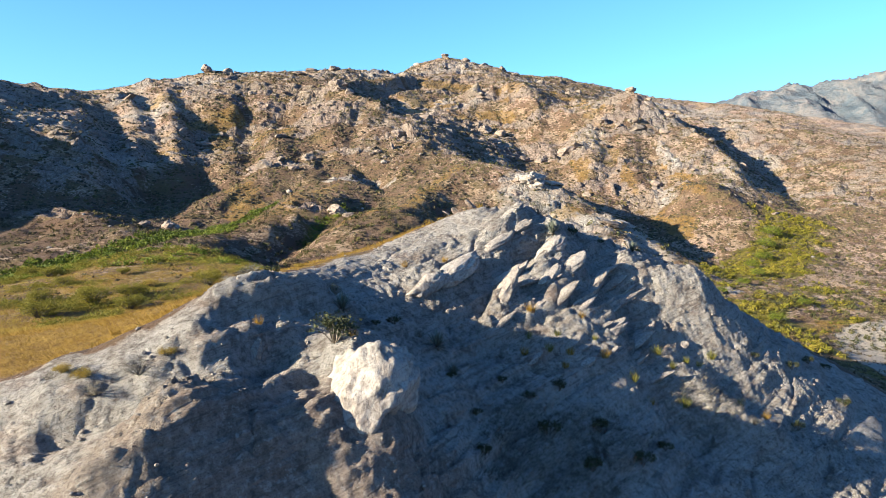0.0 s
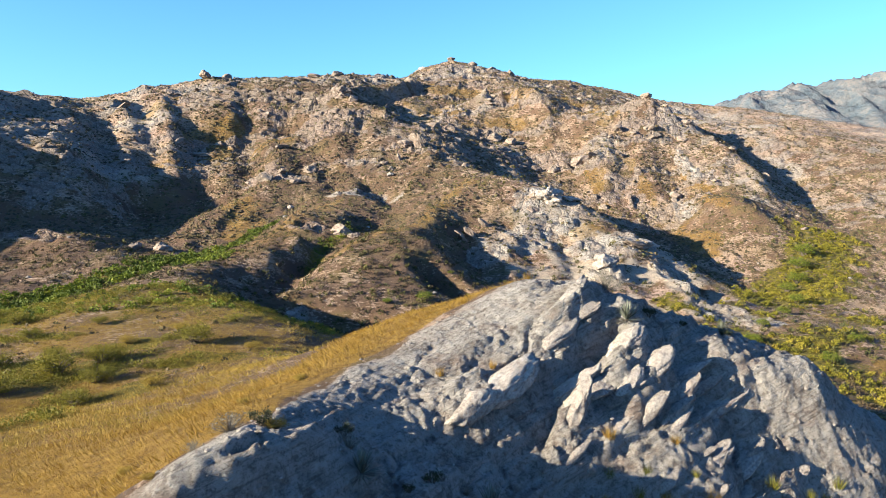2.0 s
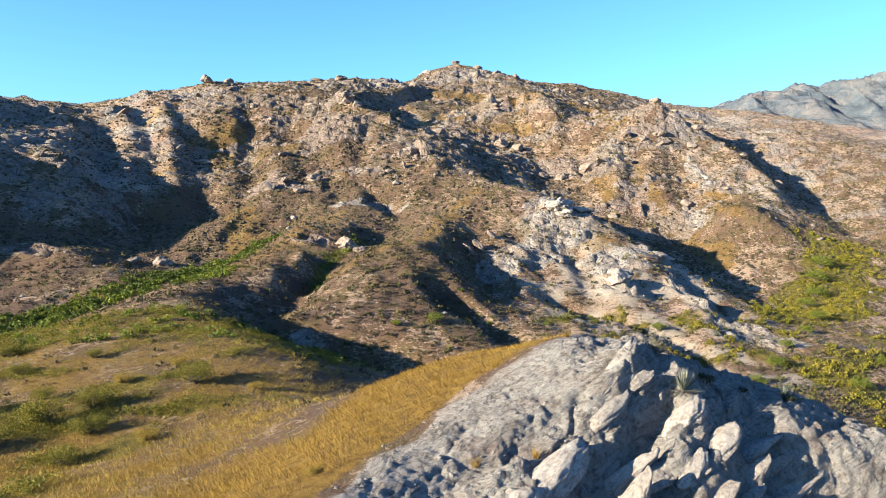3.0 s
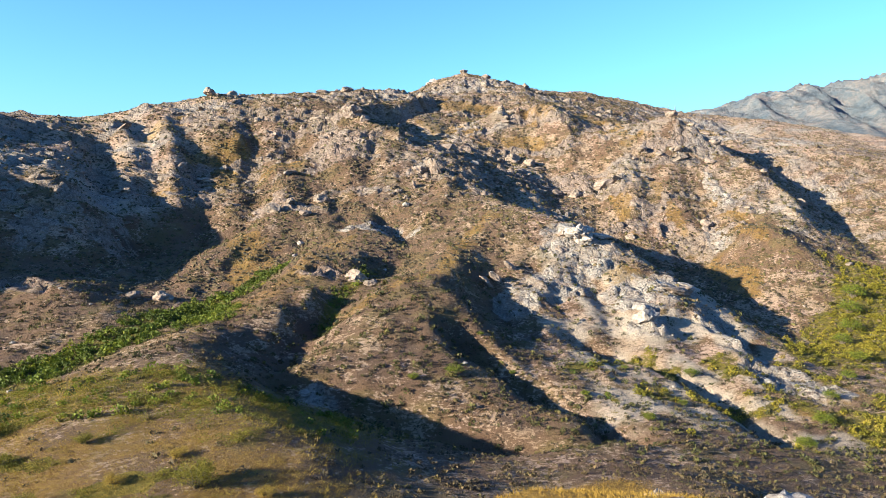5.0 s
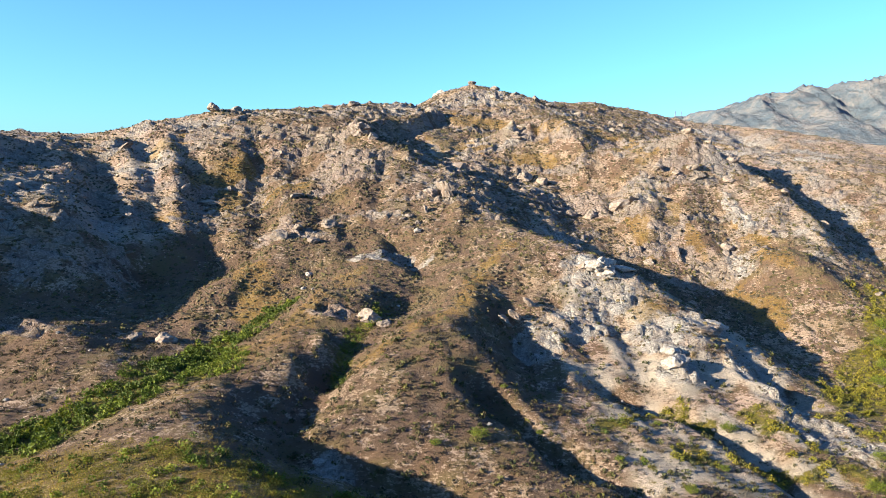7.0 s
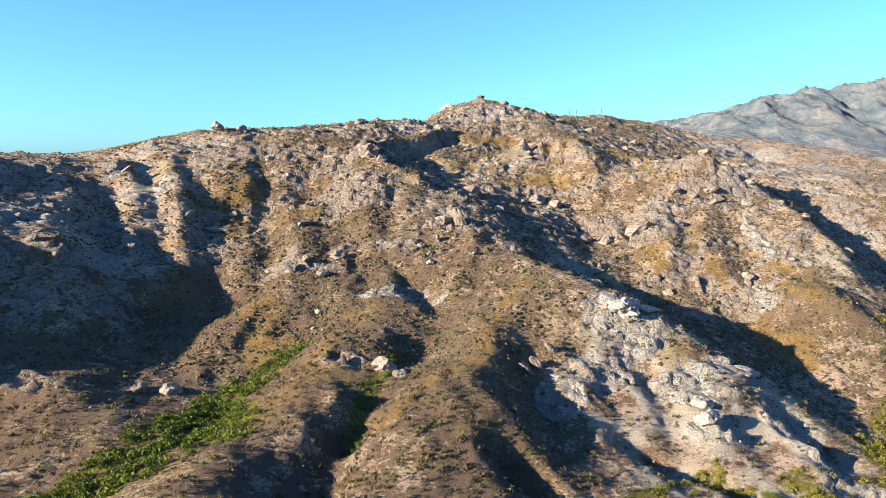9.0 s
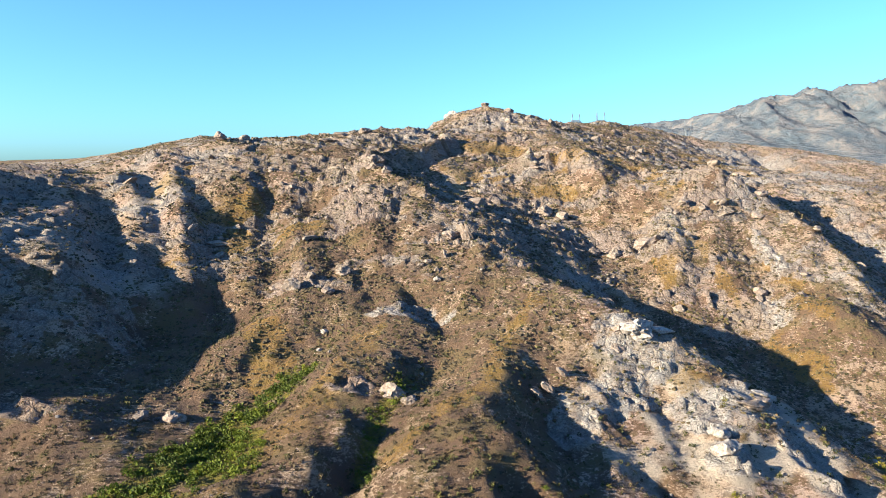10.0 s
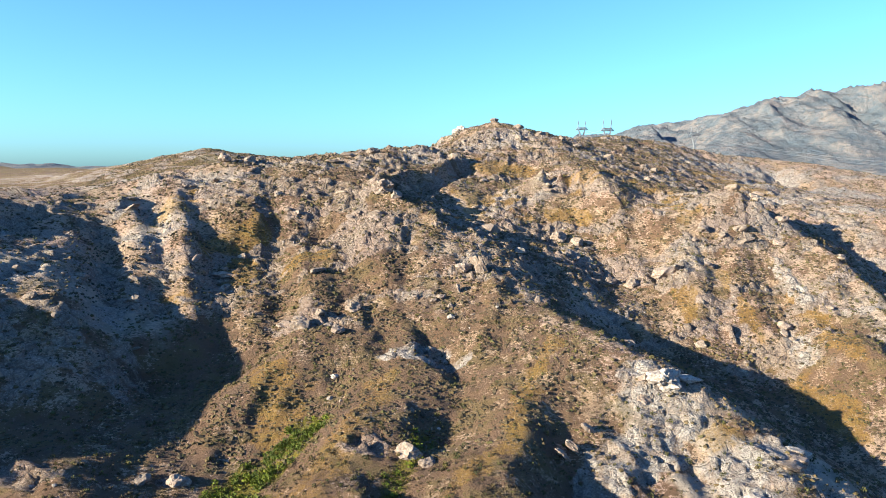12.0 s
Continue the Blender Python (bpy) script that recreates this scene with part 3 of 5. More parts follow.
    g3 = near_chain(x, y, (92, 186), (80, 165), (70, 152), (60, 142))
    green = lay(green, 1 - smooth(4, 13, g3 + 6 * wob), 0.9)
    vale = smooth(28, 46, x + 8 * wob) * smooth(60, 76, y) * (1 - smooth(126, 148, y))
    green = lay(green, vale * smooth(-0.4, 0.3, fbm(x, y, 9, 4)), 0.72)
    gold = lay(gold, vale * smooth(-0.2, 0.4, fbm(x + 50, y, 9, 3)), 0.7)
    # dry wash
    wash = near_chain(x, y, (76, 105), (65, 102), (59, 97), (55, 88), (52, 70), (50, 50))
    w = 1 - smooth(3.2, 4.6, wash + 1.2 * wob)
    pale, green, gold, rock = lay(pale, w), green * (1 - w), gold * (1 - w), rock * (1 - w)
    green = lay(green, smooth(435, 470, y), 0.25)
    foot = smooth(4, 16, x + 6 * wob) * smooth(94, 108, y) * (1 - smooth(160, 185, y)) * (1 - smooth(46, 56, x))
    pale = lay(pale, foot * smooth(-0.4, 0.15, fbm(x + 70, y, 9, 3)), 0.82)
    green = lay(green, foot * smooth(0.0, 0.35, fbm(x, y + 70, 7, 3)) * (1 - smooth(125, 150, y)), 0.7)
    # how closely low scrub covers the soil
    scrub = 0.5 + 0.45 * (1 - smooth(190, 215, y + 12 * wob)) - 0.6 * smooth(0, 16, x + 8 * wob) * smooth(98, 116, y) * (1 - smooth(168, 200, y)) + 0.25 * wob
    scrub = scrub + 0.25 * patch(x, y, 74, 205, 12, 22, 0, 0.6) - 0.3 * patch(x, y, 14, 192, 16, 14, 30, 0.6) - 0.3 * patch(x, y, -20, 122, 5, 8, 0, 0.5)
    scrub = scrub + 0.5 * patch(x, y, -9, 128, 9, 16, 20, 0.5) + 0.4 * patch(x, y, -40, 140, 8, 14, 10, 0.5) + 0.4 * patch(x, y, -72, 128, 14, 9, 0, 0.5)
    scrub = scrub + 0.45 * patch(x, y, -52, 240, 30, 40, 0, 0.4) + 0.2 * floor_
    scrub = scrub - 0.45 * (1 - smooth(-92, -70, x)) * smooth(150, 168, y)
    scrub = scrub - 0.5 * smooth(84, 104, x) * smooth(255, 285, y) + 0.3 * patch(x, y, -38, 190, 34, 42, 0, 0.5)
    yonder = smooth(-105, -130, x) * smooth(285, 310, y)
    scrub, green = scrub + yonder + smooth(435, 470, y), lay(green, yonder, 0.42)
    return rock, gold, green * (1 - rock * 0.7), pale, near, np.clip(scrub, 0, 1.4)


def terrain(x, y):
    """Height of the ground with its relief, and its covers."""
    x, y = np.asarray(x, float), np.asarray(y, float)
    rock, gold, green, pale, near, scrub = covers(x, y)
    z = base_height(x, y)
    for h, w, chain in FOLDS:
        lo, hi = np.min(chain, axis=0) - 3 * w, np.max(chain, axis=0) + 3 * w
        m = (x > lo[0]) & (x < hi[0]) & (y > lo[1]) & (y < hi[1])
        xm, ym = x[m], y[m]
        wob = 0.6 * w * fbm(xm, ym, 3.5 * w, 2)
        z[m] += h * np.exp(-((near_chain(xm, ym, *chain) + wob) / w) ** 2)
    # soil: runnels and hummocks
    z = z + (1 - near) * (0.30 * fbm(x, y, 9, 4) + 0.10 * fbm(x, y, 1.6, 2))
    # hillside rock: ribs, ledges and blocks
    hr = rock * (1 - near) * smooth(3, 8, y - rim(x))
    rib = ridged(x + 2 * fbm(x, y, 9, 2), y * 0.8, 9.5, 5)
    bx_, by_ = x + 0.9 * fbm(x, y, 4, 3), y + 0.9 * fbm(x + 60, y, 4, 3)
    hr2 = hr * (1 - 0.25 * np.clip(pale, 0, 1))
    sharp = ridged(x + 1.5 * fbm(x, y, 6, 3), 0.8 * y, 5.2, 4)
    z = z + hr * (1.0 * (rib - 0.55) + 1.35 * (sharp - 0.6)) + hr2 * (1.15 * blocks(bx_ * 0.8, by_, 3.8, 0, 0.2) + 0.5 * blocks(bx_, by_, 1.7, 91, 0.2) + 0.15 * fbm(x, y, 1.2, 3, 0.7))
    z = z + (1 - near) * smooth(96, 120, y) * (0.75 * (ridged(x + 2 * fbm(x, y, 8, 2), 0.45 * y, 8.0, 5) - 0.6))
    z = z + (1 - near) * (0.35 * smooth(120, 170, y) + 0.65 * smooth(195, 225, y)) * 1.05 * (ridged(x + 4 * fbm(x, y, 20, 2), y * 0.42, 17, 5) - 0.6)
    bed = z + 0.22 * x + 0.1 * y + 0.8 * fbm(x, y, 14, 2)
    stepped = (bed / 2.1) - np.floor(bed / 2.1)
    z = z + hr * 1.4 * (smooth(0.35, 0.75, stepped) - stepped)
    craggy = 0.12 + 0.88 * smooth(1.0, 5.5, rim(x) - y + 0.45 * np.clip(x, -1, 12) + 1.5 * fbm(x, y, 5, 2))
    grip = smooth(0.25, 0.85, near)
    # near outcrop: dipping beds weathered into treads and risers, split by joints, pitted
    warp = 0.55 * fbm(x, y, 6, 3) + 0.10 * fbm(x, y, 1.1, 3)
    b2 = z - 0.50 * x + 0.26 * y + warp
    hard = (0.35 + 1.1 * np.clip(fbm(x, y, 7, 2) + 0.35, 0, 1)) * (1 - 0.85 * patch(x, y, 14.6, 44.6, 4.2, 3.0, 0, 0.3))
    for size, depth in ((2.3, 0.6), (0.8, 0.28), (0.33, 0.09)):
        s = (b2 / size) - np.floor(b2 / size)
        z = z + grip * 0.75 * craggy * depth * hard * (smooth(0.62, 0.9, s) - s)
    for k, (ux, uy, gap_m) in enumerate(((0.8, -0.6, 2.7), (0.35, 0.94, 3.4), (0.97, 0.25, 5.1))):
        q = (ux * x + uy * y) / gap_m + 0.35 * fbm(x + 40 * k, y, 4, 3)
        d = np.abs(q - np.round(q)) * gap_m
        z = z - grip * craggy * (1 - 0.8 * patch(x, y, 14.6, 44.6, 4.2, 3.0, 0, 0.3)) * 0.22 * np.exp(-(d / 0.11) ** 2) * smooth(-0.25, 0.25, fbm(x - 30 * k, y, 5, 2))
    m = near > 0.02
    xm, ym = x[m], y[m]
    wx_, wy_ = xm + 0.3 * fbm(xm, ym, 1.7, 5, 0.65), ym + 0.3 * fbm(xm + 60, ym, 1.7, 5, 0.65)
    al, ac = 0.8 * wx_ + 0.6 * wy_, 0.6 * wx_ - 0.8 * wy_
    crag = 0.26 * blocks(al * 0.4, ac * 1.1, 2.6, 13, 0.10) + 0.18 * blocks(al * 0.35, ac * 1.3, 1.1, 40, 0.08) + 0.10 * blocks(al * 0.6, ac, 0.5, 150, 0.1)
    z[m] += grip[m] * craggy[m] * (crag * (0.35 + 0.9 * np.clip(fbm(xm + 20, ym, 6, 2) + 0.4, 0, 1)) + 0.26 * fbm(xm, ym, 1.5, 5, 0.68)) + grip[m] * (0.09 * ridged(wx_, wy_, 0.9, 3) + 0.08 * fbm(xm, ym, 0.36, 2, 0.8))
    pits = perlin(x / 0.55, y / 0.55)
    hollowed = np.maximum(np.maximum(patch(x, y, -2.2, 38.3, 1.6, 1.0, 40), patch(x, y, -2.4, 25.2, 1.8, 1.2, 20)), 0.8 * patch(x, y, 13.2, 43.6, 2.4, 1.2, 0))
    z = z - grip * 0.24 * smooth(0.22, 0.45, pits) * hollowed
    return z, rock, gold, green, pale, near, scrub


def spaced(*spans):
    """Grid lines: (from, to, step) spans end to end."""
    out = []
    for a, b, step in spans:
        out.extend(np.linspace(a, b, max(1, int(round((b - a) / step))), endpoint=False))
    out.append(spans[-1][1])
    return np.array(out)


gx = spaced((-4600, -1000, 400), (-1000, -600, 40), (-600, -240, 20), (-240, -130, 3.5), (-130, -62, 0.65), (-62, -24, 0.5), (-24, 27, 0.45), (27, 78, 0.5), (78, 135, 0.7), (135, 240, 2.5), (240, 600, 20), (600, 4600, 400))
gy = spaced((-1500, -300, 300), (-300, -40, 26), (-40, 16, 2.0), (16, 58, 0.42), (58, 110, 0.5), (110, 215, 0.5), (215, 300, 0.6), (300, 430, 1.4), (430, 520, 5), (520, 1300, 26), (1300, 4800, 380))
GX, GY = np.meshgrid(gx, gy)
inside = (np.abs(GX) < 245) & (GY > -60) & (GY < 525)
out_x, out_y = np.clip(GX, -244, 244), np.clip(GY, -55, 520)
TZ, T_rock, T_gold, T_green, T_pale, T_near, T_scrub = terrain(out_x, out_y)
gap = np.hypot(GX - out_x, GY - out_y)
rolling = 20 + 14 * fbm(GX, GY, 900, 3) + 44 * np.exp(-((GX + 350) / 110) ** 2 - ((GY - 620) / 150) ** 2) + 12 * ridged(GX, GY, 160, 4) * (GX < -150) + 55 * np.exp(-np.hypot(GX - 205, GY - 960) ** 2 / 260 ** 2) + 32 * np.exp(-((GX - 165) / 130) ** 2 - ((GY - 740) / 90) ** 2) + 42 * np.exp(-((GX + 640) / 190) ** 2 - ((GY - 950) / 260) ** 2)
T_green = np.where(gap > 0, np.maximum(T_green, 0.2 * smooth(0, 40, gap)), T_green)
T_scrub = np.where(gap > 0, 1.3, T_scrub)
T_gold, T_rock, T_pale = (np.where(gap > 0, f * (1 - smooth(0, 60, gap)), f) for f in (T_gold, T_rock, T_pale))
TZ = TZ + (rolling - TZ) * smooth(0, 420, gap) * (gap > 0)


# the near outcrop is a finer sheet of its own; the ground dips under it
OX, OY = np.meshgrid(np.arange(-24, 26.01, 0.1), np.arange(19, 57.01, 0.1))
OZ, O_rock, O_gold, O_green, O_pale, O_near, O_scrub = terrain(OX, OY)
O_edge = smooth(-24, -21, OX) * (1 - smooth(23, 26, OX)) * smooth(19, 21, OY) * (1 - smooth(55, 57, OY))
OZ = OZ + 0.015 - 0.6 * (1 - smooth(0.02, 0.2, O_near) * smooth(0.0, 0.5, O_edge))
G_edge = smooth(-22.5, -20, GX) * (1 - smooth(22, 24.5, GX)) * smooth(20, 22, GY) * (1 - smooth(54, 56, GY))
SURF = TZ.copy()
TZ = TZ - 0.9 * smooth(2.0, 4.0, rim(GX) - GY + 1.6 * fbm(GX, GY, 3, 3)) * (T_near > 0.3) * G_edge


def grid_mesh(name, px, py, pz):
    rows, cols = px.shape
    mesh = bpy.data.meshes.new(name)
    idx = np.arange(rows * cols).reshape(rows, cols)
    quads = np.stack([idx[:-1, :-1], idx[:-1, 1:], idx[1:, 1:], idx[1:, :-1]], -1).reshape(-1, 4)
    mesh.vertices.add(rows * cols)
    mesh.vertices.foreach_set("co", np.stack([px, py, pz], -1).astype(np.float32).ravel())
    mesh.loops.add(quads.size)
    mesh.loops.foreach_set("vertex_index", quads.astype(np.int32).ravel())
    mesh.polygons.add(len(quads))
    mesh.polygons.foreach_set("loop_start", np.arange(0, quads.size, 4, dtype=np.int32))
    mesh.polygons.foreach_set("use_smooth", np.ones(len(quads), bool))
    mesh.update()
    mesh.validate()
    return mesh


def ground_z(x, y):
    """Height of the built ground sheet under a plan point, by its grid."""
    i = np.clip(np.searchsorted(gx, x) - 1, 0, len(gx) - 2)
    j = np.clip(np.searchsorted(gy, y) - 1, 0, len(gy) - 2)
    u, v = (x - gx[i]) / (gx[i + 1] - gx[i]), (y - gy[j]) / (gy[j + 1] - gy[j])
    low = (TZ[j, i] * (1 - u) + TZ[j, i + 1] * u) * (1 - v) + (TZ[j + 1, i] * (1 - u) + TZ[j + 1, i + 1] * u) * v
    oi, oj = np.round((x - OX[0, 0]) / 0.1).astype(int), np.round((y - OY[0, 0]) / 0.1).astype(int)
    on = (oi >= 0) & (oj >= 0) & (oi < OZ.shape[1]) & (oj < OZ.shape[0])
    high = np.where(on, OZ[np.clip(oj, 0, OZ.shape[0] - 1), np.clip(oi, 0, OZ.shape[1] - 1)], -99)
    return np.maximum(low, high)


def sample(field, x, y):
    i = np.clip(np.searchsorted(gx, x), 0, len(gx) - 1)
    j = np.clip(np.searchsorted(gy, y), 0, len(gy) - 1)
    return field[j, i]

# ---------- the ground ----------
ground_mesh = grid_mesh("ground", GX, GY, TZ)
for key, field in (("rock", T_rock), ("gold", T_gold), ("green", T_green), ("pale", T_pale), ("scrub", T_scrub), ("crag", 1 - T_near)):
    ground_mesh.attributes.new(key, "FLOAT", "POINT").data.foreach_set("value", field.astype(np.float32).ravel())
ground_mesh.materials.append(MAT_GROUND)
ground = tagged(new("ground", ground_mesh), "dry eroded sandstone hills with scrub and grass", "ground", kind="structure")
outcrop_mesh = grid_mesh("rock_outcrop", OX, OY, OZ)
for key, field in (("rock", O_rock), ("gold", O_gold), ("green", O_green), ("pale", O_pale), ("scrub", O_scrub)):
    outcrop_mesh.attributes.new(key, "FLOAT", "POINT").data.foreach_set("value", field.astype(np.float32).ravel())
outcrop_mesh.materials.append(MAT_GROUND)
tagged(new("rock_outcrop", outcrop_mesh), "bare bedded pale sandstone outcrop with cracks and ledges", "outcrop", kind="structure")


# ---------- the far mountain ----------
def far_mountain():
    px, py = np.meshgrid(np.linspace(-3000, 3000, 400), np.linspace(2300, 4500, 140))
    top = np.interp(px / py, (-0.8, -0.64, -0.55, -0.5, -0.3, -0.24, 0.1, 0.17, 0.2, 0.235, 0.297, 0.345, 0.42, 0.49, 0.53, 0.58, 0.61, 0.66, 0.8), (100, 98, 92, 86, 98, 88, 150, 265, 284, 302, 314, 356, 425, 490, 515, 542, 556, 570, 570))
    rise = smooth(2350, 3950, py + 160 * fbm(px, py, 900, 3)) * (1 - 0.4 * smooth(4000, 4700, py))
    spur = ridged(px + 120 * fbm(px, py, 700, 3), py * 0.5, 430, 7)
    crease = ridged(px * 0.9 + 0.5 * py + 60 * fbm(px, py, 300, 3), py * 0.4, 210, 6)
    pz = -10 + 1.09 * top * rise * (0.58 + 0.27 * spur + 0.15 * crease) / 0.98
    m = grid_mesh("mountain", px, py, pz)
    n = Nodes("hazed_mountain", 0.95)
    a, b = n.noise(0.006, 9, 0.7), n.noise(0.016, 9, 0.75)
    # distance haze and lit and shaded ravine tones are painted into these colours
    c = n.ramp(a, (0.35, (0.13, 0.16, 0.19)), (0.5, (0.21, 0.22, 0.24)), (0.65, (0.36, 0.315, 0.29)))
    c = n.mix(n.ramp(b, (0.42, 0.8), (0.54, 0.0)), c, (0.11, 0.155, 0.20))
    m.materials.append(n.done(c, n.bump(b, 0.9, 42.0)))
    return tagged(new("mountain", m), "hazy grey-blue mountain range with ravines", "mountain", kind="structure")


far_mountain()

# ---------- loose growth, joined: scrub, grass, leaves ----------
def blades(n, spread, height, width, lean, rng):
    """Template of upright blades: n thin triangles about the origin."""
    a, r = rng.rand(n) * 2 * np.pi, spread * np.sqrt(rng.rand(n))
    bx, by = np.cos(a) * r, np.sin(a) * r
    d = rng.rand(n) * np.pi
    h = height * (0.6 + 0.5 * rng.rand(n))
    tx, ty = bx + lean * (np.cos(a) * (0.4 + rng.rand(n))), by + lean * (np.sin(a) * (0.4 + rng.rand(n)))
    v = np.zeros((n, 3, 3))
    v[:, 0] = np.stack([bx - width * np.cos(d), by - width * np.sin(d), np.full(n, -0.05)], -1)
    v[:, 1] = np.stack([bx + width * np.cos(d), by + width * np.sin(d), np.full(n, -0.05)], -1)
    v[:, 2] = np.stack([tx, ty, h], -1)
    return v


def leaves(n, rx, rz, size, rng, hollow=0.45):
    """Template of a leafy clump: n leaf triangles in a low dome, denser at its skin."""
    p = rng.randn(n, 3)
    p /= np.linalg.norm(p, axis=1)[:, None]
    p *= (hollow + (1 - hollow) * rng.rand(n) ** 0.5)[:, None] * (0.8 + 0.35 * rng.rand(n))[:, None]
    p = p * (rx, rx, rz) + (0, 0, 0.55 * rz)
    p[:, 2] = np.maximum(p[:, 2], 0.02)
    u = rng.randn(n, 3)
    u /= np.linalg.norm(u, axis=1)[:, None]
    w = np.cross(u, rng.randn(n, 3))
    w /= np.linalg.norm(w, axis=1)[:, None]
    s = size * (0.6 + 0.8 * rng.rand(n))[:, None]
    return np.stack([p - u * s, p + u * s, p + w * s * 1.5], 1)


def scatter_mesh(name, templates, x, y, size, tint, rng, sink=0.03):
    """One mesh of many clumps: a template each, turned, scaled and set on the ground."""
    z = ground_z(x, y) - sink
    verts, tints = [], []
    pick = rng.randint(len(templates), size=len(x))
    turn = rng.rand(len(x)) * 2 * np.pi
    for k, t in enumerate(templates):
        m = pick == k
        c, s = np.cos(turn[m])[:, None], np.sin(turn[m])[:, None]
        f = t.reshape(-1, 3)
        sz = size[m][:, None]
        vx = (f[:, 0] * c - f[:, 1] * s) * sz + x[m][:, None]
        vy = (f[:, 0] * s + f[:, 1] * c) * sz + y[m][:, None]
        vz = f[:, 2] * sz * (0.8 + 0.4 * rng.rand(m.sum())[:, None]) + z[m][:, None]
        verts.append(np.stack([vx, vy, vz], -1).reshape(-1, 3))
        tints.append(np.repeat(tint[m], len(f)))
    co = np.concatenate(verts).astype(np.float32)
    nf = len(co) // 3
    mesh = bpy.data.meshes.new(name)
    mesh.vertices.add(len(co))
    mesh.vertices.foreach_set("co", co.ravel())
    mesh.loops.add(len(co))
    mesh.loops.foreach_set("vertex_index", np.arange(len(co), dtype=np.int32))
    mesh.polygons.add(nf)
    mesh.polygons.foreach_set("loop_start", np.arange(0, 3 * nf, 3, dtype=np.int32))
    mesh.update()
    mesh.attributes.new("tint", "FLOAT", "POINT").data.foreach_set("value", np.concatenate(tints).astype(np.float32))
    return mesh


def make_leaf(name, *stops, thin=0.25):
    """Leaf or blade: colour by clump, with some light let through."""
    n = Nodes(name, 0.75)
    isl = n.t.nodes.new("ShaderNodeNewGeometry").outputs["Random Per Island"]
    c = n.ramp(n.math("ADD", n.attr("tint"), n.math("MULTIPLY", n.math("SUBTRACT", isl, 0.5), 0.3)), *stops)
    n.link(c, n.b.inputs["Base Color"])
    tr = n.t.nodes.new("ShaderNodeBsdfTranslucent")
    n.link(c, tr.inputs["Color"])
    mx = n.t.nodes.new("ShaderNodeMixShader")
    mx.inputs[0].default_value = thin
    n.link(n.b.outputs[0], mx.inputs[1])
    n.link(tr.outputs[0], mx.inputs[2])
    n.link(mx.outputs[0], n.t.nodes["Material Output"].inputs["Surface"])
    return n.m


MAT_SCRUB = make_leaf("dry_scrub", (0.0, (0.06, 0.048, 0.028)), (0.35, (0.09, 0.068, 0.036)), (0.55, (0.125, 0.09, 0.042)), (0.7, (0.165, 0.115, 0.05)), (0.85, (0.10, 0.092, 0.032)), (1.0, (0.135, 0.118, 0.038)), thin=0.06)
MAT_LEAF = make_leaf("green_leaf", (0.0, (0.055, 0.085, 0.01)), (0.4, (0.12, 0.165, 0.014)), (0.7, (0.21, 0.25, 0.02)), (1.0, (0.32, 0.30, 0.035)))
MAT_STRAW = make_leaf("straw", (0.0, (0.25, 0.14, 0.024)), (0.5, (0.42, 0.25, 0.04)), (1.0, (0.56, 0.36, 0.075)), thin=0.35)
MAT_BUNCH = make_leaf("bunch_grass", (0.0, (0.20, 0.15, 0.026)), (0.5, (0.40, 0.275, 0.045)), (1.0, (0.60, 0.41, 0.08)), thin=0.3)


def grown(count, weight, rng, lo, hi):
    """Plan points spread where weight(x, y) is high, inside the wedge before the camera."""
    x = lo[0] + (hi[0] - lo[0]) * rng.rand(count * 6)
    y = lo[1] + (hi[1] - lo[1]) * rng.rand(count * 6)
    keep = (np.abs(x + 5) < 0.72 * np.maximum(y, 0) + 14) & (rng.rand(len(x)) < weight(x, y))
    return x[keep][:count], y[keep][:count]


rg = np.random.RandomState(11)


def domes(rng):
    """Template of one low shrub seen from afar: an uneven closed dome."""
    a = np.arange(4) * np.pi / 2 + 0.7 * rng.rand(4)
    r = 0.46 * (0.65 + 0.7 * rng.rand(4))
    low = np.stack([0.85 * r * np.cos(a), 0.8 * r * np.sin(a), np.full(4, -0.12)], -1)
    mid = np.stack([r * np.cos(a + 0.4), 0.9 * r * np.sin(a + 0.4), 0.06 + 0.14 * rng.rand(4)], -1)
    top = np.array([0.14 * rng.randn(), 0.14 * rng.randn(), 0.26 + 0.12 * rng.rand()])
    tris = []
    for k in range(4):
        j = (k + 1) % 4
        tris += [(low[k], low[j], mid[k]), (low[j], mid[j], mid[k]), (mid[k], mid[j], top)]
    return np.array(tris)


scrub_kinds = [domes(rg) for _ in range(8)]


def scrub_weight(x, y):
    rock, gold, green, pale = (sample(f, x, y) for f in (T_rock, T_gold, T_green, T_pale))
    lump = smooth(-0.35, 0.35, fbm(x, y, 6, 3))
    return (0.45 + 0.55 * sample(T_scrub, x, y)) * np.clip((0.25 + 0.75 * lump) * (1 - 0.82 * rock) * (1 - (0.55 + 0.42 * (y < 112)) * np.clip(gold, 0, 1)) * (1 - 0.5 * np.clip(pale, 0, 1)), 0.02, 1) * (y > rim(x) + 4) * (1 - 0.65 * (y < 104) * (x < -10))


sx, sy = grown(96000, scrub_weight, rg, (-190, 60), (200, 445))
st = np.clip(0.45 + 0.35 * fbm(sx, sy, 25, 2) + 0.22 * rg.randn(len(sx)) + 0.35 * sample(T_green, sx, sy), 0, 1)
near_kinds = [leaves(13, 0.36, 0.24, 0.13, rg, 0.2) for _ in range(5)]
ss = 0.36 + 0.85 * rg.rand(len(sx)) ** 3 + 0.12 * (sy > 200)
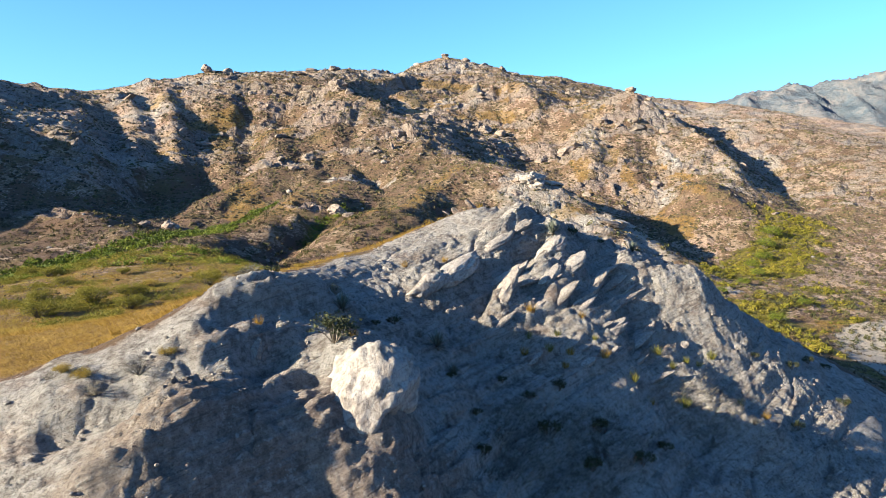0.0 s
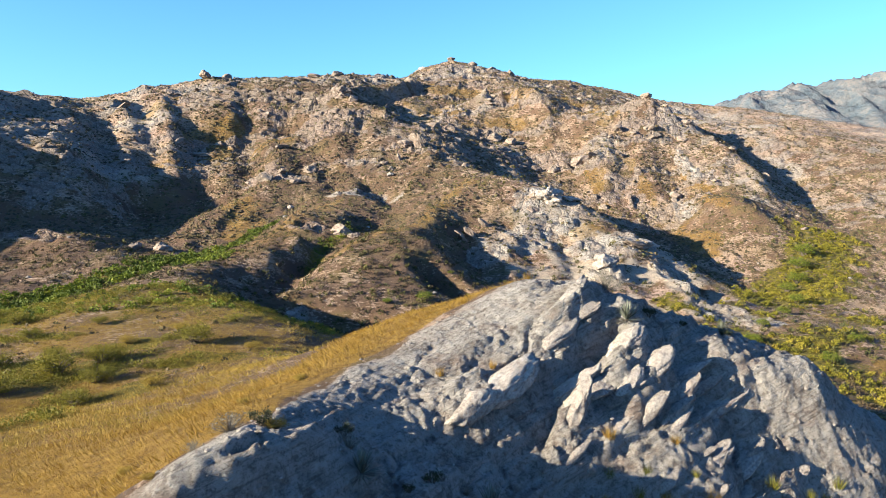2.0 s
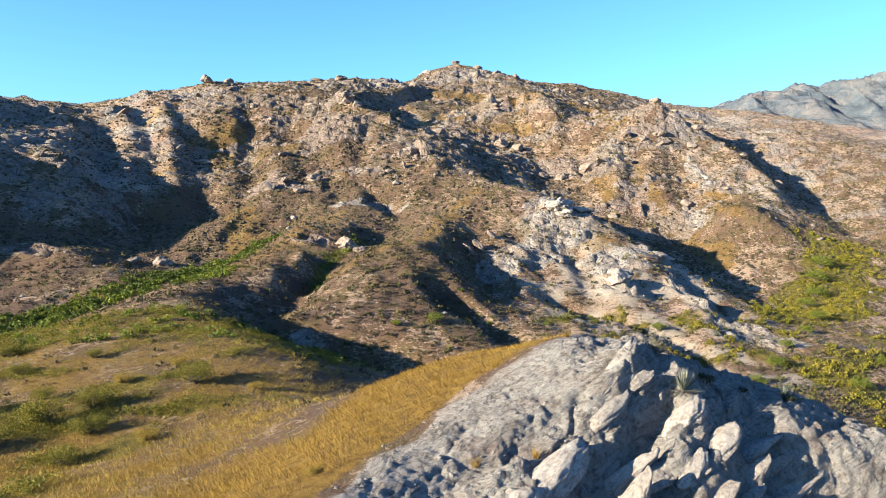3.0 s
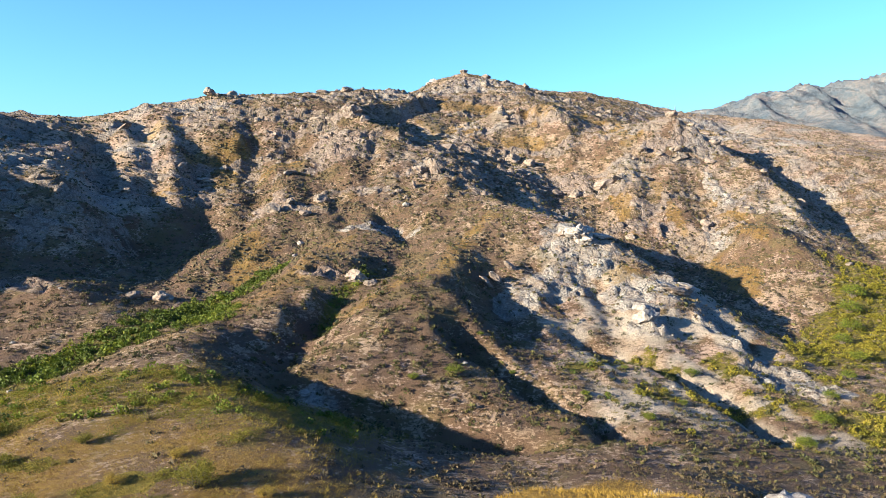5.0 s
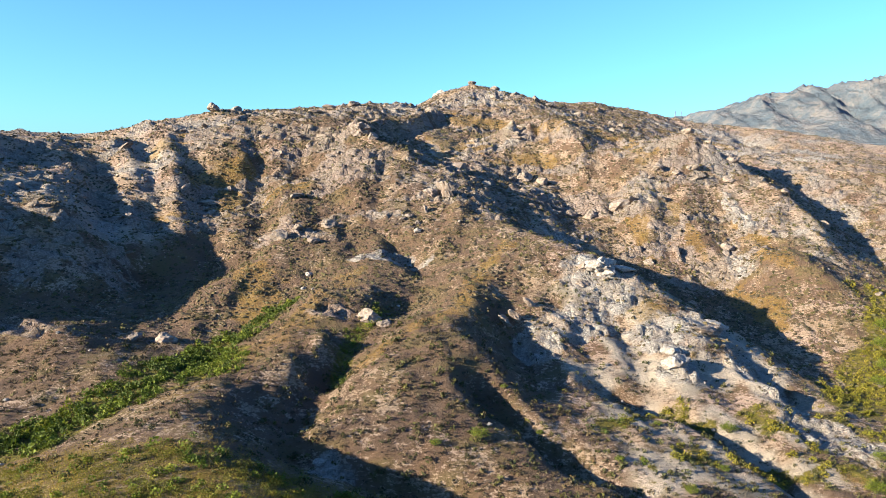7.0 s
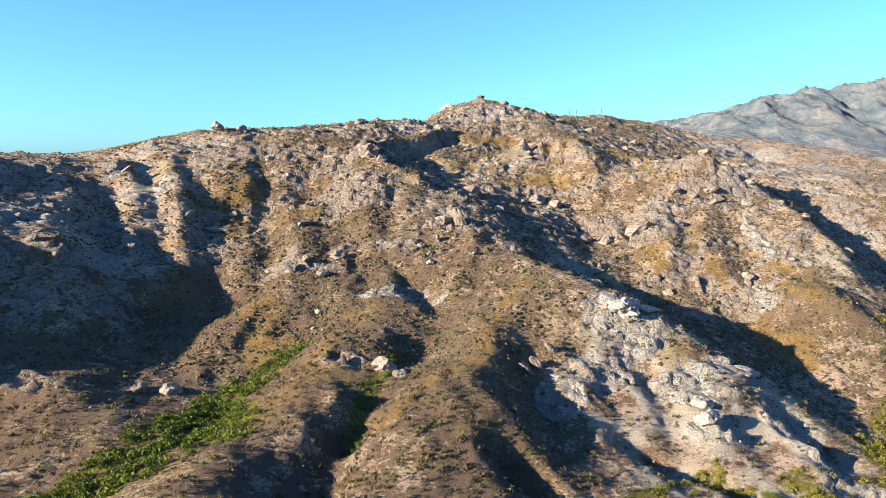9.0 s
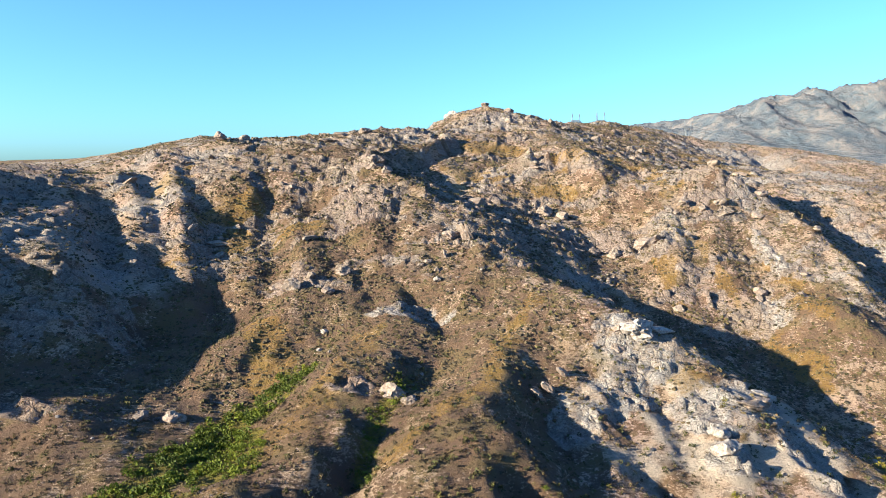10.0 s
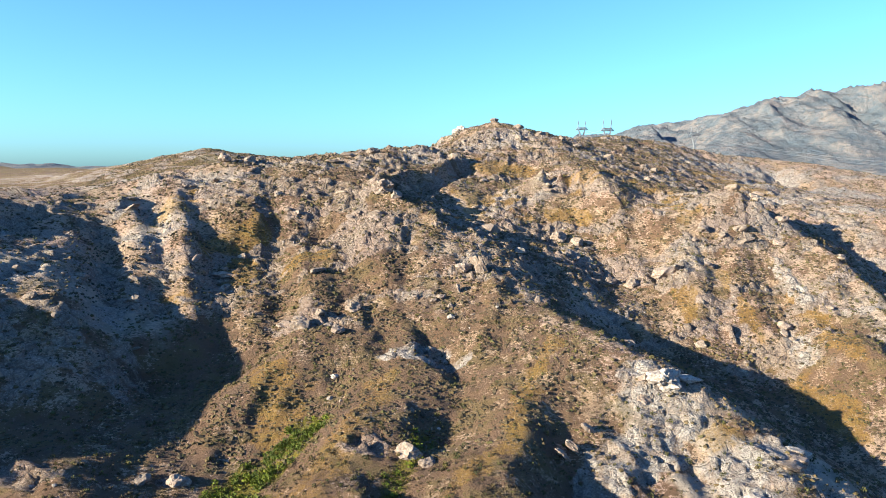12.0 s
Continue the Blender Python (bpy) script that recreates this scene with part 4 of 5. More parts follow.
for side, kinds, name, label in ((sy < 150, near_kinds, "scrub", "low dry brown scrub scattered over the plateau"), (sy >= 150, scrub_kinds, "hill_scrub", "dry dark brown scrub dotted over the hillside")):
    scrub_mesh = scatter_mesh(name, kinds, sx[side], sy[side], ss[side], st[side], rg)
    scrub_mesh.materials.append(MAT_SCRUB)
    tagged(new(name, scrub_mesh), label, "scrub", kind="stuff")

# green growth of the gullies and the valley
green_kinds = [leaves(46, 0.5, 0.44, 0.125, rg) for _ in range(5)]


def green_weight(x, y):
    g = sample(T_green, x, y)
    return smooth(0.25, 0.95, g) * smooth(-0.5, 0.25, fbm(x, y, 5, 3)) * (y > rim(x) + 8) * (y > 84)


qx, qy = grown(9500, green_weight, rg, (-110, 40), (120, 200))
lush = np.exp(-(near_chain(qx, qy, (-40, 160), (-45, 151), (-48, 135), (-51, 122), (-57, 108), (-67, 94)) / 7) ** 2)
qt = np.clip(0.42 + 0.3 * fbm(qx, qy, 12, 2) + 0.2 * rg.randn(len(qx)) - 0.1 * lush + 0.2 * (qx > 20), 0, 1)
MAT_OLIVE = make_leaf("olive_leaf", (0.0, (0.095, 0.10, 0.010)), (0.4, (0.20, 0.185, 0.016)), (0.7, (0.27, 0.235, 0.024)), (1.0, (0.37, 0.29, 0.04)))
for side, mat, name, label in ((qx < 15, MAT_LEAF, "gully_brush", "dense green brush along the gullies"), (qx >= 15, MAT_OLIVE, "valley_brush", "olive and yellow-green brush on the valley floor")):
    green_mesh = scatter_mesh(name, green_kinds, qx[side], qy[side], 0.55 + 0.7 * rg.rand(side.sum()) ** 2 + 0.45 * lush[side], qt[side], rg)
    green_mesh.materials.append(mat)
    tagged(new(name, green_mesh), label, "brush", kind="stuff")

# finer low brush of the near field
field_kinds = [leaves(70, 0.6, 0.42, 0.05, rg) for _ in range(4)]
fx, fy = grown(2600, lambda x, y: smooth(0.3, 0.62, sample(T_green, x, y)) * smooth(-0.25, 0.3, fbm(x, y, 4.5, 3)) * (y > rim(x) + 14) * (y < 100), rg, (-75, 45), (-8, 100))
field_mesh = scatter_mesh("field_brush", field_kinds, fx, fy, 0.5 + 0.8 * rg.rand(len(fx)) ** 2, np.clip(0.4 + 0.25 * rg.randn(len(fx)), 0, 1), rg)
field_mesh.materials.append(MAT_OLIVE)
tagged(new("field_brush", field_mesh), "low olive green brush in the grassy field", "brush", kind="stuff")

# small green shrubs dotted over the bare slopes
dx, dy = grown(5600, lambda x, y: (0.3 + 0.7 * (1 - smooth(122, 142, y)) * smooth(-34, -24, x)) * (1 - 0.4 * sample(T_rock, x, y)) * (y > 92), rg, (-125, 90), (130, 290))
dot_mesh = scatter_mesh("hill_shrubs", [leaves(24, 0.46, 0.4, 0.15, rg) for _ in range(4)], dx, dy, 0.45 + 0.75 * rg.rand(len(dx)) ** 2, np.clip(0.35 + 0.25 * rg.randn(len(dx)), 0, 1), rg)
dot_mesh.materials.append(make_leaf("dark_olive_leaf", (0.0, (0.05, 0.056, 0.018)), (0.5, (0.105, 0.10, 0.026)), (1.0, (0.18, 0.155, 0.04)), thin=0.1))
tagged(new("hill_shrubs", dot_mesh), "small dark green shrubs dotted over the hillside", "shrubs", kind="stuff")

# golden grass behind the outcrop
tuft_kinds = [blades(8, 0.34, 0.12, 0.016, 0.16, rg) for _ in range(6)]


def straw_weight(x, y):
    return smooth(0.35, 0.9, sample(T_gold, x, y)) * (0.35 + 0.65 * smooth(-0.4, 0.3, fbm(x, y, 4, 3)))


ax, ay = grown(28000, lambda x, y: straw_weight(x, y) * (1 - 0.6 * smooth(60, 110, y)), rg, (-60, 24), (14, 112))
straw_mesh = scatter_mesh("dry_grass", tuft_kinds, ax, ay, 0.7 + 0.7 * rg.rand(len(ax)), np.clip(0.5 + 0.4 * fbm(ax, ay, 9, 2) + 0.2 * rg.randn(len(ax)), 0, 1), rg)
straw_mesh.materials.append(MAT_STRAW)
tagged(new("dry_grass", straw_mesh), "golden dry grass on the ridge behind the outcrop", "grass", kind="stuff")

# olive bunch grass on the plateau
bunch_kinds = [blades(8, 0.34, 0.16, 0.02, 0.2, rg) for _ in range(5)]
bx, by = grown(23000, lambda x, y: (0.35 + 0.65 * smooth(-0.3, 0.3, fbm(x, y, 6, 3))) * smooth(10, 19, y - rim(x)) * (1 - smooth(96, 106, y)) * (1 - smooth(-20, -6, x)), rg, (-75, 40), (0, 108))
bt = np.clip(0.5 + 0.35 * fbm(bx, by + 40, 10, 3) + 0.22 * rg.randn(len(bx)), 0, 1)
bunch_mesh = scatter_mesh("bunch_grass", bunch_kinds, bx, by, 0.7 + 0.8 * rg.rand(len(bx)), bt, rg)
bunch_mesh.materials.append(MAT_BUNCH)
tagged(new("bunch_grass", bunch_mesh), "olive green bunch grass on the plateau", "grass", kind="stuff")

# ---------- rocks ----------
def rock_mesh(name, seed, squash=(1, 1, 1), cuts=6, rough=0.22, detail=3, wear=1.0):
    """A weathered boulder: a ball cut by planes, worn round, then pitted."""
    rng = random.Random(seed)
    bm = bmesh.new()
    bmesh.ops.create_icosphere(bm, subdivisions=detail, radius=1.0)
    planes = []
    for _ in range(cuts):
        v = Vector((rng.gauss(0, 1), rng.gauss(0, 1), rng.gauss(0, 1))).normalized()
        planes.append((v, rng.uniform(0.55, 0.85)))
    off = Vector((rng.uniform(0, 90), rng.uniform(0, 90), rng.uniform(0, 90)))
    for v in bm.verts:
        p = v.co.copy()
        for nrm, d in planes:
            over = p.dot(nrm) - d
            if over > 0:
                p -= nrm * over * 0.94
        k = noise.fractal(p * 1.3 + off, 0.7, 2.1, 6)
        bed = p.z * 3.2 + 0.8 * noise.noise(p * 1.4 + off)
        groove = -0.09 * max(0.0, 1 - abs(bed - round(bed)) * 5)
        crag = -0.16 * max(0.0, 0.35 - abs(noise.noise(p * 1.7 - off)) * 4)
        p += p.normalized() * (rough * k + wear * (groove + crag) + 0.05 * noise.fractal(p * 6 - off, 0.6, 2.1, 4) * (1.0 if detail > 3 else 1.6))
        v.co = Vector((p.x * squash[0], p.y * squash[1], p.z * squash[2]))
    mesh = bpy.data.meshes.new(name)
    bm.to_mesh(mesh)
    bm.free()
    mesh.polygons.foreach_set("use_smooth", np.zeros(len(mesh.polygons), bool))
    return mesh


ROUND = [rock_mesh("boulder", 20 + k, (1, 0.85, 0.68), 6, 0.24) for k in range(4)]
BLOCK = [rock_mesh("boulder", 40 + k, (1, 0.85, 0.62), 12, 0.2) for k in range(6)]
SLAB = [rock_mesh("slab", 60 + k, (1.35, 0.6, 0.36), 9, 0.2) for k in range(5)]
FIN = [rock_mesh("slab", 60 + k, (1.6, 0.75, 0.48), 6, 0.15, 4, 0.7) for k in range(5)]
for m in FIN:
    m.polygons.foreach_set("use_smooth", np.ones(len(m.polygons), bool))
DOME = rock_mesh("knob", 97, (1, 0.9, 0.9), 4, 0.12, 5, 0.2)
for v in DOME.vertices:
    # beds across the knob, and weathered hollows under its brow
    v.co *= 1 + 0.035 * math.sin(13 * (v.co.z - 0.5 * v.co.x) + 2 * noise.noise(v.co * 2))
    for hx, hy, hz, hr in ((0.02, -0.86, -0.02, 0.2), (0.34, -0.8, 0.02, 0.16), (-0.26, -0.84, -0.2, 0.13), (0.24, -0.84, -0.24, 0.14), (-0.5, -0.66, 0.06, 0.09), (0.55, -0.62, -0.14, 0.12)):
        d = (v.co - Vector((hx, hy, hz))).length / hr
        if d < 1.6:
            v.co *= 1 - 0.22 * (hr / 0.2) * math.exp(-(d * 1.2) ** 4)
DOME.polygons.foreach_set("use_smooth", np.ones(len(DOME.polygons), bool))
KNOB = [rock_mesh("knob", 80 + k, (1, 0.9, 0.7), 7, 0.34, 4) for k in range(3)]


def put_rock(mesh, material, x, y, size, turn=(0, 0, 0), sink=0.35, name="boulder", label="", group="", stretch=(1, 1, 1)):
    if not mesh.materials:
        mesh.materials.append(None)
    ob = new(name, mesh)
    ob.material_slots[0].link = "OBJECT"
    ob.material_slots[0].material = material
    z = float(ground_z(np.array([x]), np.array([y]))[0])
    ob.location = (x, y, z + size * (0.62 - 2 * sink * 0.62) * stretch[2])
    ob.rotation_euler = [radians(a) for a in turn]
    ob.scale = tuple(size * k for k in stretch)
    return tagged(ob, label, "rock", group)


# boulders that stand out on the hill: mesh, material, x, y, half size, turn, label
for mesh, mat, x, y, size, turn, label in (
    (BLOCK[0], MAT_ROCK, -82, 274, 0.8, (0, 0, 60), "low brown rock beside the perched boulder"),
    (BLOCK[1], MAT_ROCK, -44.5, 294.5, 3.2, (0, 0, 10), "flat-topped dark rock knob on the crest"),
    (SLAB[0], MAT_ROCK, -51, 288, 3.0, (0, 8, 20), "flat ledge of rock on the crest"),
    (SLAB[1], MAT_ROCK, -56, 280, 2.6, (0, 5, 15), "flat ledge of rock on the crest"),
    (ROUND[1], MAT_ROCK, -6.6, 249, 4.0, (0, 0, -30), "large rounded boulder half in shade in the gully"),
    (BLOCK[2], MAT_PALE, 1.4, 236.5, 2.3, (10, 0, 30), "sunlit pale boulder in the shaded gully"),
    (BLOCK[3], MAT_PALE, 8.4, 242, 1.2, (0, 0, 80), "small pale boulder in the shaded gully"),
    (BLOCK[4], MAT_ROCK, 5.2, 233, 1.0, (0, 0, 10), "small boulder in the shaded gully"),
    (BLOCK[5], MAT_ROCK, 56.6, 254.4, 3.0, (0, 0, 40), "dark square-shouldered boulder on the slope"),
    (BLOCK[2], MAT_ROCK, 61.5, 252, 1.8, (0, 0, 100), "brown boulder on the slope"),
    (ROUND[2], MAT_ROCK, 81.8, 260.2, 2.4, (0, 0, 0), "rounded boulder on the edge of the shaded gully"),
    (BLOCK[0], MAT_ROCK, 68.6, 264, 2.6, (0, 0, 70), "blocky brown outcrop on the ridge crest"),
    (BLOCK[3], MAT_ROCK, 75, 263, 1.8, (0, 0, 140), "blocky rock on the crest"),
    (ROUND[3], MAT_ROCK, 15.5, 258.5, 3.4, (0, 0, 50), "hollowed pink boulder on the slope"),
    (BLOCK[1], MAT_ROCK, 20.8, 257.5, 2.8, (0, 0, 120), "cracked pink boulder on the slope"),
    (SLAB[2], MAT_ROCK, 24.5, 256, 2.0, (0, 12, 20), "slab of pink rock on the slope"),
    (ROUND[1], MAT_ROCK, 41.7, 240.5, 3.8, (0, 0, 15), "rounded ledge with a dark overhang"),
    (ROUND[0], MAT_ROCK, 33, 240.5, 3.0, (0, 0, 75), "pink boulder on the slope"),
    (BLOCK[4], MAT_ROCK, 27, 242, 2.6, (0, 0, 33), "pink boulder on the slope"),
    (SLAB[3], MAT_ROCK, -9.8, 216.6, 4.2, (0, 62, 55), "tall leaning slab of reddish rock"),
    (BLOCK[5], MAT_ROCK, -13.6, 216.2, 2.6, (0, 0, 0), "reddish block beside the leaning slab"),
    (ROUND[2], MAT_ROCK, -18.9, 207.4, 1.2, (0, 0, 0), "small rounded boulder in a row below the slab"),
    (ROUND[3], MAT_ROCK, -16.6, 204.3, 1.1, (0, 0, 90), "small rounded boulder in a row below the slab"),
    (SLAB[4], MAT_ROCK, -14.8, 209.4, 1.5, (0, 70, 10), "small upright stone below the slab"),
    (ROUND[0], MAT_PALE, -16.4, 199.6, 1.2, (0, 0, 45), "small pale rounded boulder on the slope"),
    (ROUND[1], MAT_ROCK, -20.6, 206, 1.0, (0, 0, 12), "small rounded boulder in a row below the slab"),
    (BLOCK[3], MAT_PALE, -38.8, 179.4, 1.2, (0, 0, 25), "small white rock standing by the gully"),
    (BLOCK[2], MAT_PALE, -38.4, 171.6, 0.8, (0, 0, 70), "small white rock standing by the gully"),
    (ROUND[3], MAT_ROCK, -23.0, 150.8, 2.6, (0, 0, -20), "broad rounded pale rock at the head of the gully"),
    (ROUND[2], MAT_ROCK, -19.8, 148.8, 1.6, (0, 0, 60), "rounded pale rock at the head of the gully"),
    (ROUND[0], MAT_ROCK, -56.4, 146, 1.9, (0, 0, 0), "pale boulder on the low dome's flank"),
    (ROUND[1], MAT_ROCK, -61.5, 145.4, 1.6, (0, 0, 80), "pale boulder on the low dome's flank"),
    (BLOCK[4], MAT_PALE, -23.6, 107.4, 1.0, (0, 0, 30), "white rock lying in the shaded gully"),
    (KNOB[0], MAT_PALE, 21.4, 169.4, 3.6, (0, 0, 20), "layered pale ledge on the nose of the spur"),
    (SLAB[1], MAT_PALE, 25.8, 171.6, 3.0, (0, 10, 10), "pale ledge on the nose of the spur"),
    (BLOCK[1], MAT_PALE, 27.6, 140.6, 2.9, (0, 0, 10), "pale blocky bluff above the lower slope"),
    (BLOCK[0], MAT_PALE, 28.4, 146, 2.2, (0, 0, 60), "pale blocky bluff above the lower slope"),
    (SLAB[4], MAT_ROCK, 1.4, 153.6, 2.05, (0, 40, 40), "dark tilted slab of rock in shade"),
    (SLAB[0], MAT_ROCK, 3.4, 155.8, 2.05, (0, 42, 42), "dark tilted slab of rock in shade"),
    (SLAB[2], MAT_ROCK, 6.4, 159.4, 2.05, (0, 38, 40), "dark tilted slab of rock in shade"),
    (SLAB[3], MAT_ROCK, 36.8, 154.2, 3.0, (0, 14, 30), "stacked slab on the bluff"),
    (SLAB[1], MAT_ROCK, 39.4, 156.4, 2.6, (0, 12, 50), "stacked slab on the bluff"),
    (SLAB[0], MAT_PALE, 41.5, 160.8, 2.6, (0, 16, 20), "stacked slab on the bluff"),
    (BLOCK[2], MAT_ROCK, -53.4, 200, 2.2, (0, 0, 20), "craggy rock on the ledge above the spur"),
    (BLOCK[3], MAT_ROCK, -49, 196.6, 2.4, (0, 0, 70), "craggy rock on the ledge above the spur"),
    (BLOCK[5], MAT_ROCK, -45.4, 199.6, 2.0, (0, 0, 110), "craggy rock on the ledge above the spur"),
    (BLOCK[0], MAT_ROCK, -40.4, 193.4, 1.9, (0, 0, 10), "craggy rock on the ledge above the spur"),
    (ROUND[3], MAT_ROCK, -38.4, 203.8, 2.4, (0, 0, 40), "craggy rock on the ledge above the spur"),
    (KNOB[1], MAT_ROCK, -37, 255.5, 4.0, (0, 0, 0), "rough rock outcrop on the central spur"),
    (BLOCK[4], MAT_ROCK, -33, 252, 2.6, (0, 0, 70), "rough rock outcrop on the central spur"),
    (KNOB[2], MAT_PALE, -13.4, 371, 5.0, (0, 0, 0), "pale rocky peak behind the summit"),
    (BLOCK[5], MAT_ROCK, 0.8, 354, 2.2, (0, 0, 0), "rock on the summit"),
    (BLOCK[3], MAT_ROCK, 11, 349, 2.8, (0, 0, 20), "rock on the summit ridge"),
    (BLOCK[2], MAT_ROCK, 19, 341, 3.0, (0, 0, 60), "pale rock on the summit ridge"),
    (BLOCK[4], MAT_ROCK, 27, 338, 3.2, (0, 0, 90), "pale rock on the summit ridge"),
    (BLOCK[0], MAT_ROCK, 33, 336, 2.6, (0, 0, 130), "rock on the summit ridge"),
):
    put_rock(mesh, mat, x, y, 0.9 * size, turn, 0.42 if size > 2.1 else 0.4, label=label)

put_rock(ROUND[0], MAT_ROCK, -89.5, 274.2, 1.9, (0, 0, 20), 0.02, label="round dark boulder perched on the skyline ridge", stretch=(1, 1, 1.25))

# half-buried rocks of the ledges
rr = random.Random(5)
pool = BLOCK + SLAB
done = 0
while done < 260:
    x, y = rr.uniform(-118, 105), rr.uniform(165, 345)
    if abs(x + 5) > 0.68 * y or rr.random() > 0.05 + float(sample(T_rock, np.array([x]), np.array([y]))[0]) ** 1.5:
        continue
    size = 0.7 + 2.1 * rr.random() ** 2.0
    p = float(sample(T_pale, np.array([x]), np.array([y]))[0])
    put_rock(rr.choice(pool), MAT_PALE if p > 0.9 else MAT_ROCK, x, y, size, (rr.uniform(-15, 15), rr.uniform(-5, 25), rr.uniform(0, 360)), 0.58,
             label="half-buried weathered sandstone rock on the hillside", group="rocks of the hillside")
    done += 1

# rubble
rubble_kinds = []
for k in range(5):
    bm = bmesh.new()
    bmesh.ops.create_icosphere(bm, subdivisions=1, radius=0.5)
    for v in bm.verts:
        v.co *= 0.7 + 0.6 * rr.random()
        v.co.z *= 0.7
    tri = np.array([[tuple(v.co) for v in f.verts] for f in bm.faces])
    bm.free()
    rubble_kinds.append(tri)
ux, uy = grown(900, lambda x, y: 0.1 + 0.8 * sample(T_rock, x, y), rg, (-120, 100), (120, 330))
nx, ny = grown(4000, lambda x, y: 1.0 * (y < rim(x) + 1), rg, (-22, 18), (26, 54))
ux, uy = np.append(ux, nx), np.append(uy, ny)
us = np.where(uy < 60, 0.06 + 0.2 * rg.rand(len(ux)) ** 6, 0.25 + 0.7 * rg.rand(len(ux)) ** 3)
rubble_mesh = scatter_mesh("rubble", rubble_kinds, ux, uy, us, rg.rand(len(ux)), rg, 0.0)
rubble_mesh.materials.append(MAT_PALE)
tagged(new("rubble", rubble_mesh), "loose pale stones strewn over the ledges", "stones", kind="stuff")

# ---------- the near outcrop's own rocks ----------
UPRIGHT = (0, -32, 28)
for mesh, x, y, size, turn, stretch, label in (
    (DOME, -2.7, 26.7, 2.3, (0, 12, 24), (1.1, 1.05, 1.55), "rounded sunlit sandstone knob with hollows"),
    (FIN[0], 6.8, 43.9, 1.15, UPRIGHT, (1, 1, 1), "leaning sandstone slab on the outcrop"),
    (FIN[1], 7.9, 43.2, 1.15, (0, -35, 32), (1, 1, 1), "leaning sandstone slab on the outcrop"),
    (FIN[2], 9.2, 43.0, 1.0, (0, -38, 25), (1, 1, 1), "leaning sandstone slab on the outcrop"),
    (FIN[3], 6.1, 44.3, 0.95, (0, -30, 30), (1, 1, 1.1), "leaning sandstone slab on the outcrop"),
    (FIN[4], 5.0, 44.8, 0.7, (0, -28, 30), (1, 1, 1.1), "pale slab on the top of the outcrop"),
    (FIN[2], 3.6, 40.2, 1.15, (0, -56, 30), (1, 1, 0.9), "pointed fin of sandstone on the outcrop"),
    (BLOCK[1], 4.1, 38.7, 0.5, (0, -20, 60), (1, 1, 1), "small block of sandstone below the fin"),
    (FIN[0], 0.4, 40.0, 1.5, (10, -24, 36), (1.5, 1, 1.0), "long overhanging ledge of sandstone"),
    (FIN[3], -1.0, 38.9, 1.3, (10, -20, 34), (1, 1, 1.4), "pitted end of the overhanging ledge"),
    (FIN[1], 3.2, 43.4, 0.9, (8, -24, 36), (1.5, 1, 1), "long ledge of sandstone under the top"),
    (BLOCK[4], 14.6, 42.4, 0.6, (0, -15, 20), (1, 1, 1), "block of sandstone under the buttress"),
    (FIN[2], 10.0, 40.6, 0.8, (0, -24, 24), (1, 1, 1.2), "ledge of sandstone beside the buttress"),
    (BLOCK[0], -8.0, 31.6, 0.7, (0, 0, 30), (1, 1, 1.1), "upright stone beside the grey shrubs"),
    (FIN[2], -7.4, 27.2, 0.6, (0, -70, 60), (1, 1, 1.3), "sunlit flake of rock on the shaded face"),
    (KNOB[0], 9.6, 30.6, 1.4, (0, 0, 20), (1.3, 1, 0.8), "pale hump of rock at the foot of the outcrop"),
    (ROUND[1], 16.7, 67.6, 2.9, (0, 10, 30), (1.1, 1, 1), "large smooth pale boulder behind the outcrop"),
    (ROUND[2], 5.6, 60.4, 1.5, (0, 0, 60), (1.2, 1, 0.9), "pale boulder in the grass behind the outcrop"),
    (BLOCK[5], 2.2, 33.2, 0.35, (0, 0, 0), (1, 1, 1), "small fallen stone in the gully"),
    (BLOCK[3], 2.6, 33.9, 0.28, (0, 0, 50), (1, 1, 1), "small fallen stone in the gully"),
):
    put_rock(mesh, MAT_PALE, x, y, 0.78 * size, turn, 0.95 if mesh is DOME else 0.78 if mesh in FIN else 0.66, "rock", label, stretch=stretch)

# smaller leaning slabs bedded in the face
rs = random.Random(31)
for k in range(42):
    x, y = 2.6 + 10.4 * rs.random(), 36.6 + 8.6 * rs.random()
    size = 0.25 + 0.65 * rs.random() ** 1.8
    put_rock(rs.choice(FIN), MAT_PALE, x, y, size, (rs.uniform(-14, 14), rs.uniform(-40, -16), rs.uniform(5, 50)), rs.uniform(0.72, 0.92), "rock", "leaning slab of bedded pale sandstone in the face of the outcrop",
             "slabs of the outcrop", (rs.uniform(0.9, 1.9), rs.uniform(0.8, 1.3), rs.uniform(0.7, 1.1)))


# ---------- bushes, yuccas and tufts that stand alone ----------
def part(name, mesh, material, parent, label=""):
    ob = new(name, mesh)
    mesh.materials.append(material)
    ob.parent = parent
    return tagged(ob, label)


def tri_mesh(name, tris, tint):
    """A mesh of loose triangles with one tint each."""
    mesh = bpy.data.meshes.new(name)
    n = len(tris)
    mesh.vertices.add(3 * n)
    mesh.vertices.foreach_set("co", tris.astype(np.float32).ravel())
    mesh.loops.add(3 * n)
    mesh.loops.foreach_set("vertex_index", np.arange(3 * n, dtype=np.int32))
    mesh.polygons.add(n)
    mesh.polygons.foreach_set("loop_start", np.arange(0, 3 * n, 3, dtype=np.int32))
    mesh.update()
    mesh.attributes.new("tint", "FLOAT", "POINT").data.foreach_set("value", np.repeat(tint, 3).astype(np.float32))
    return mesh


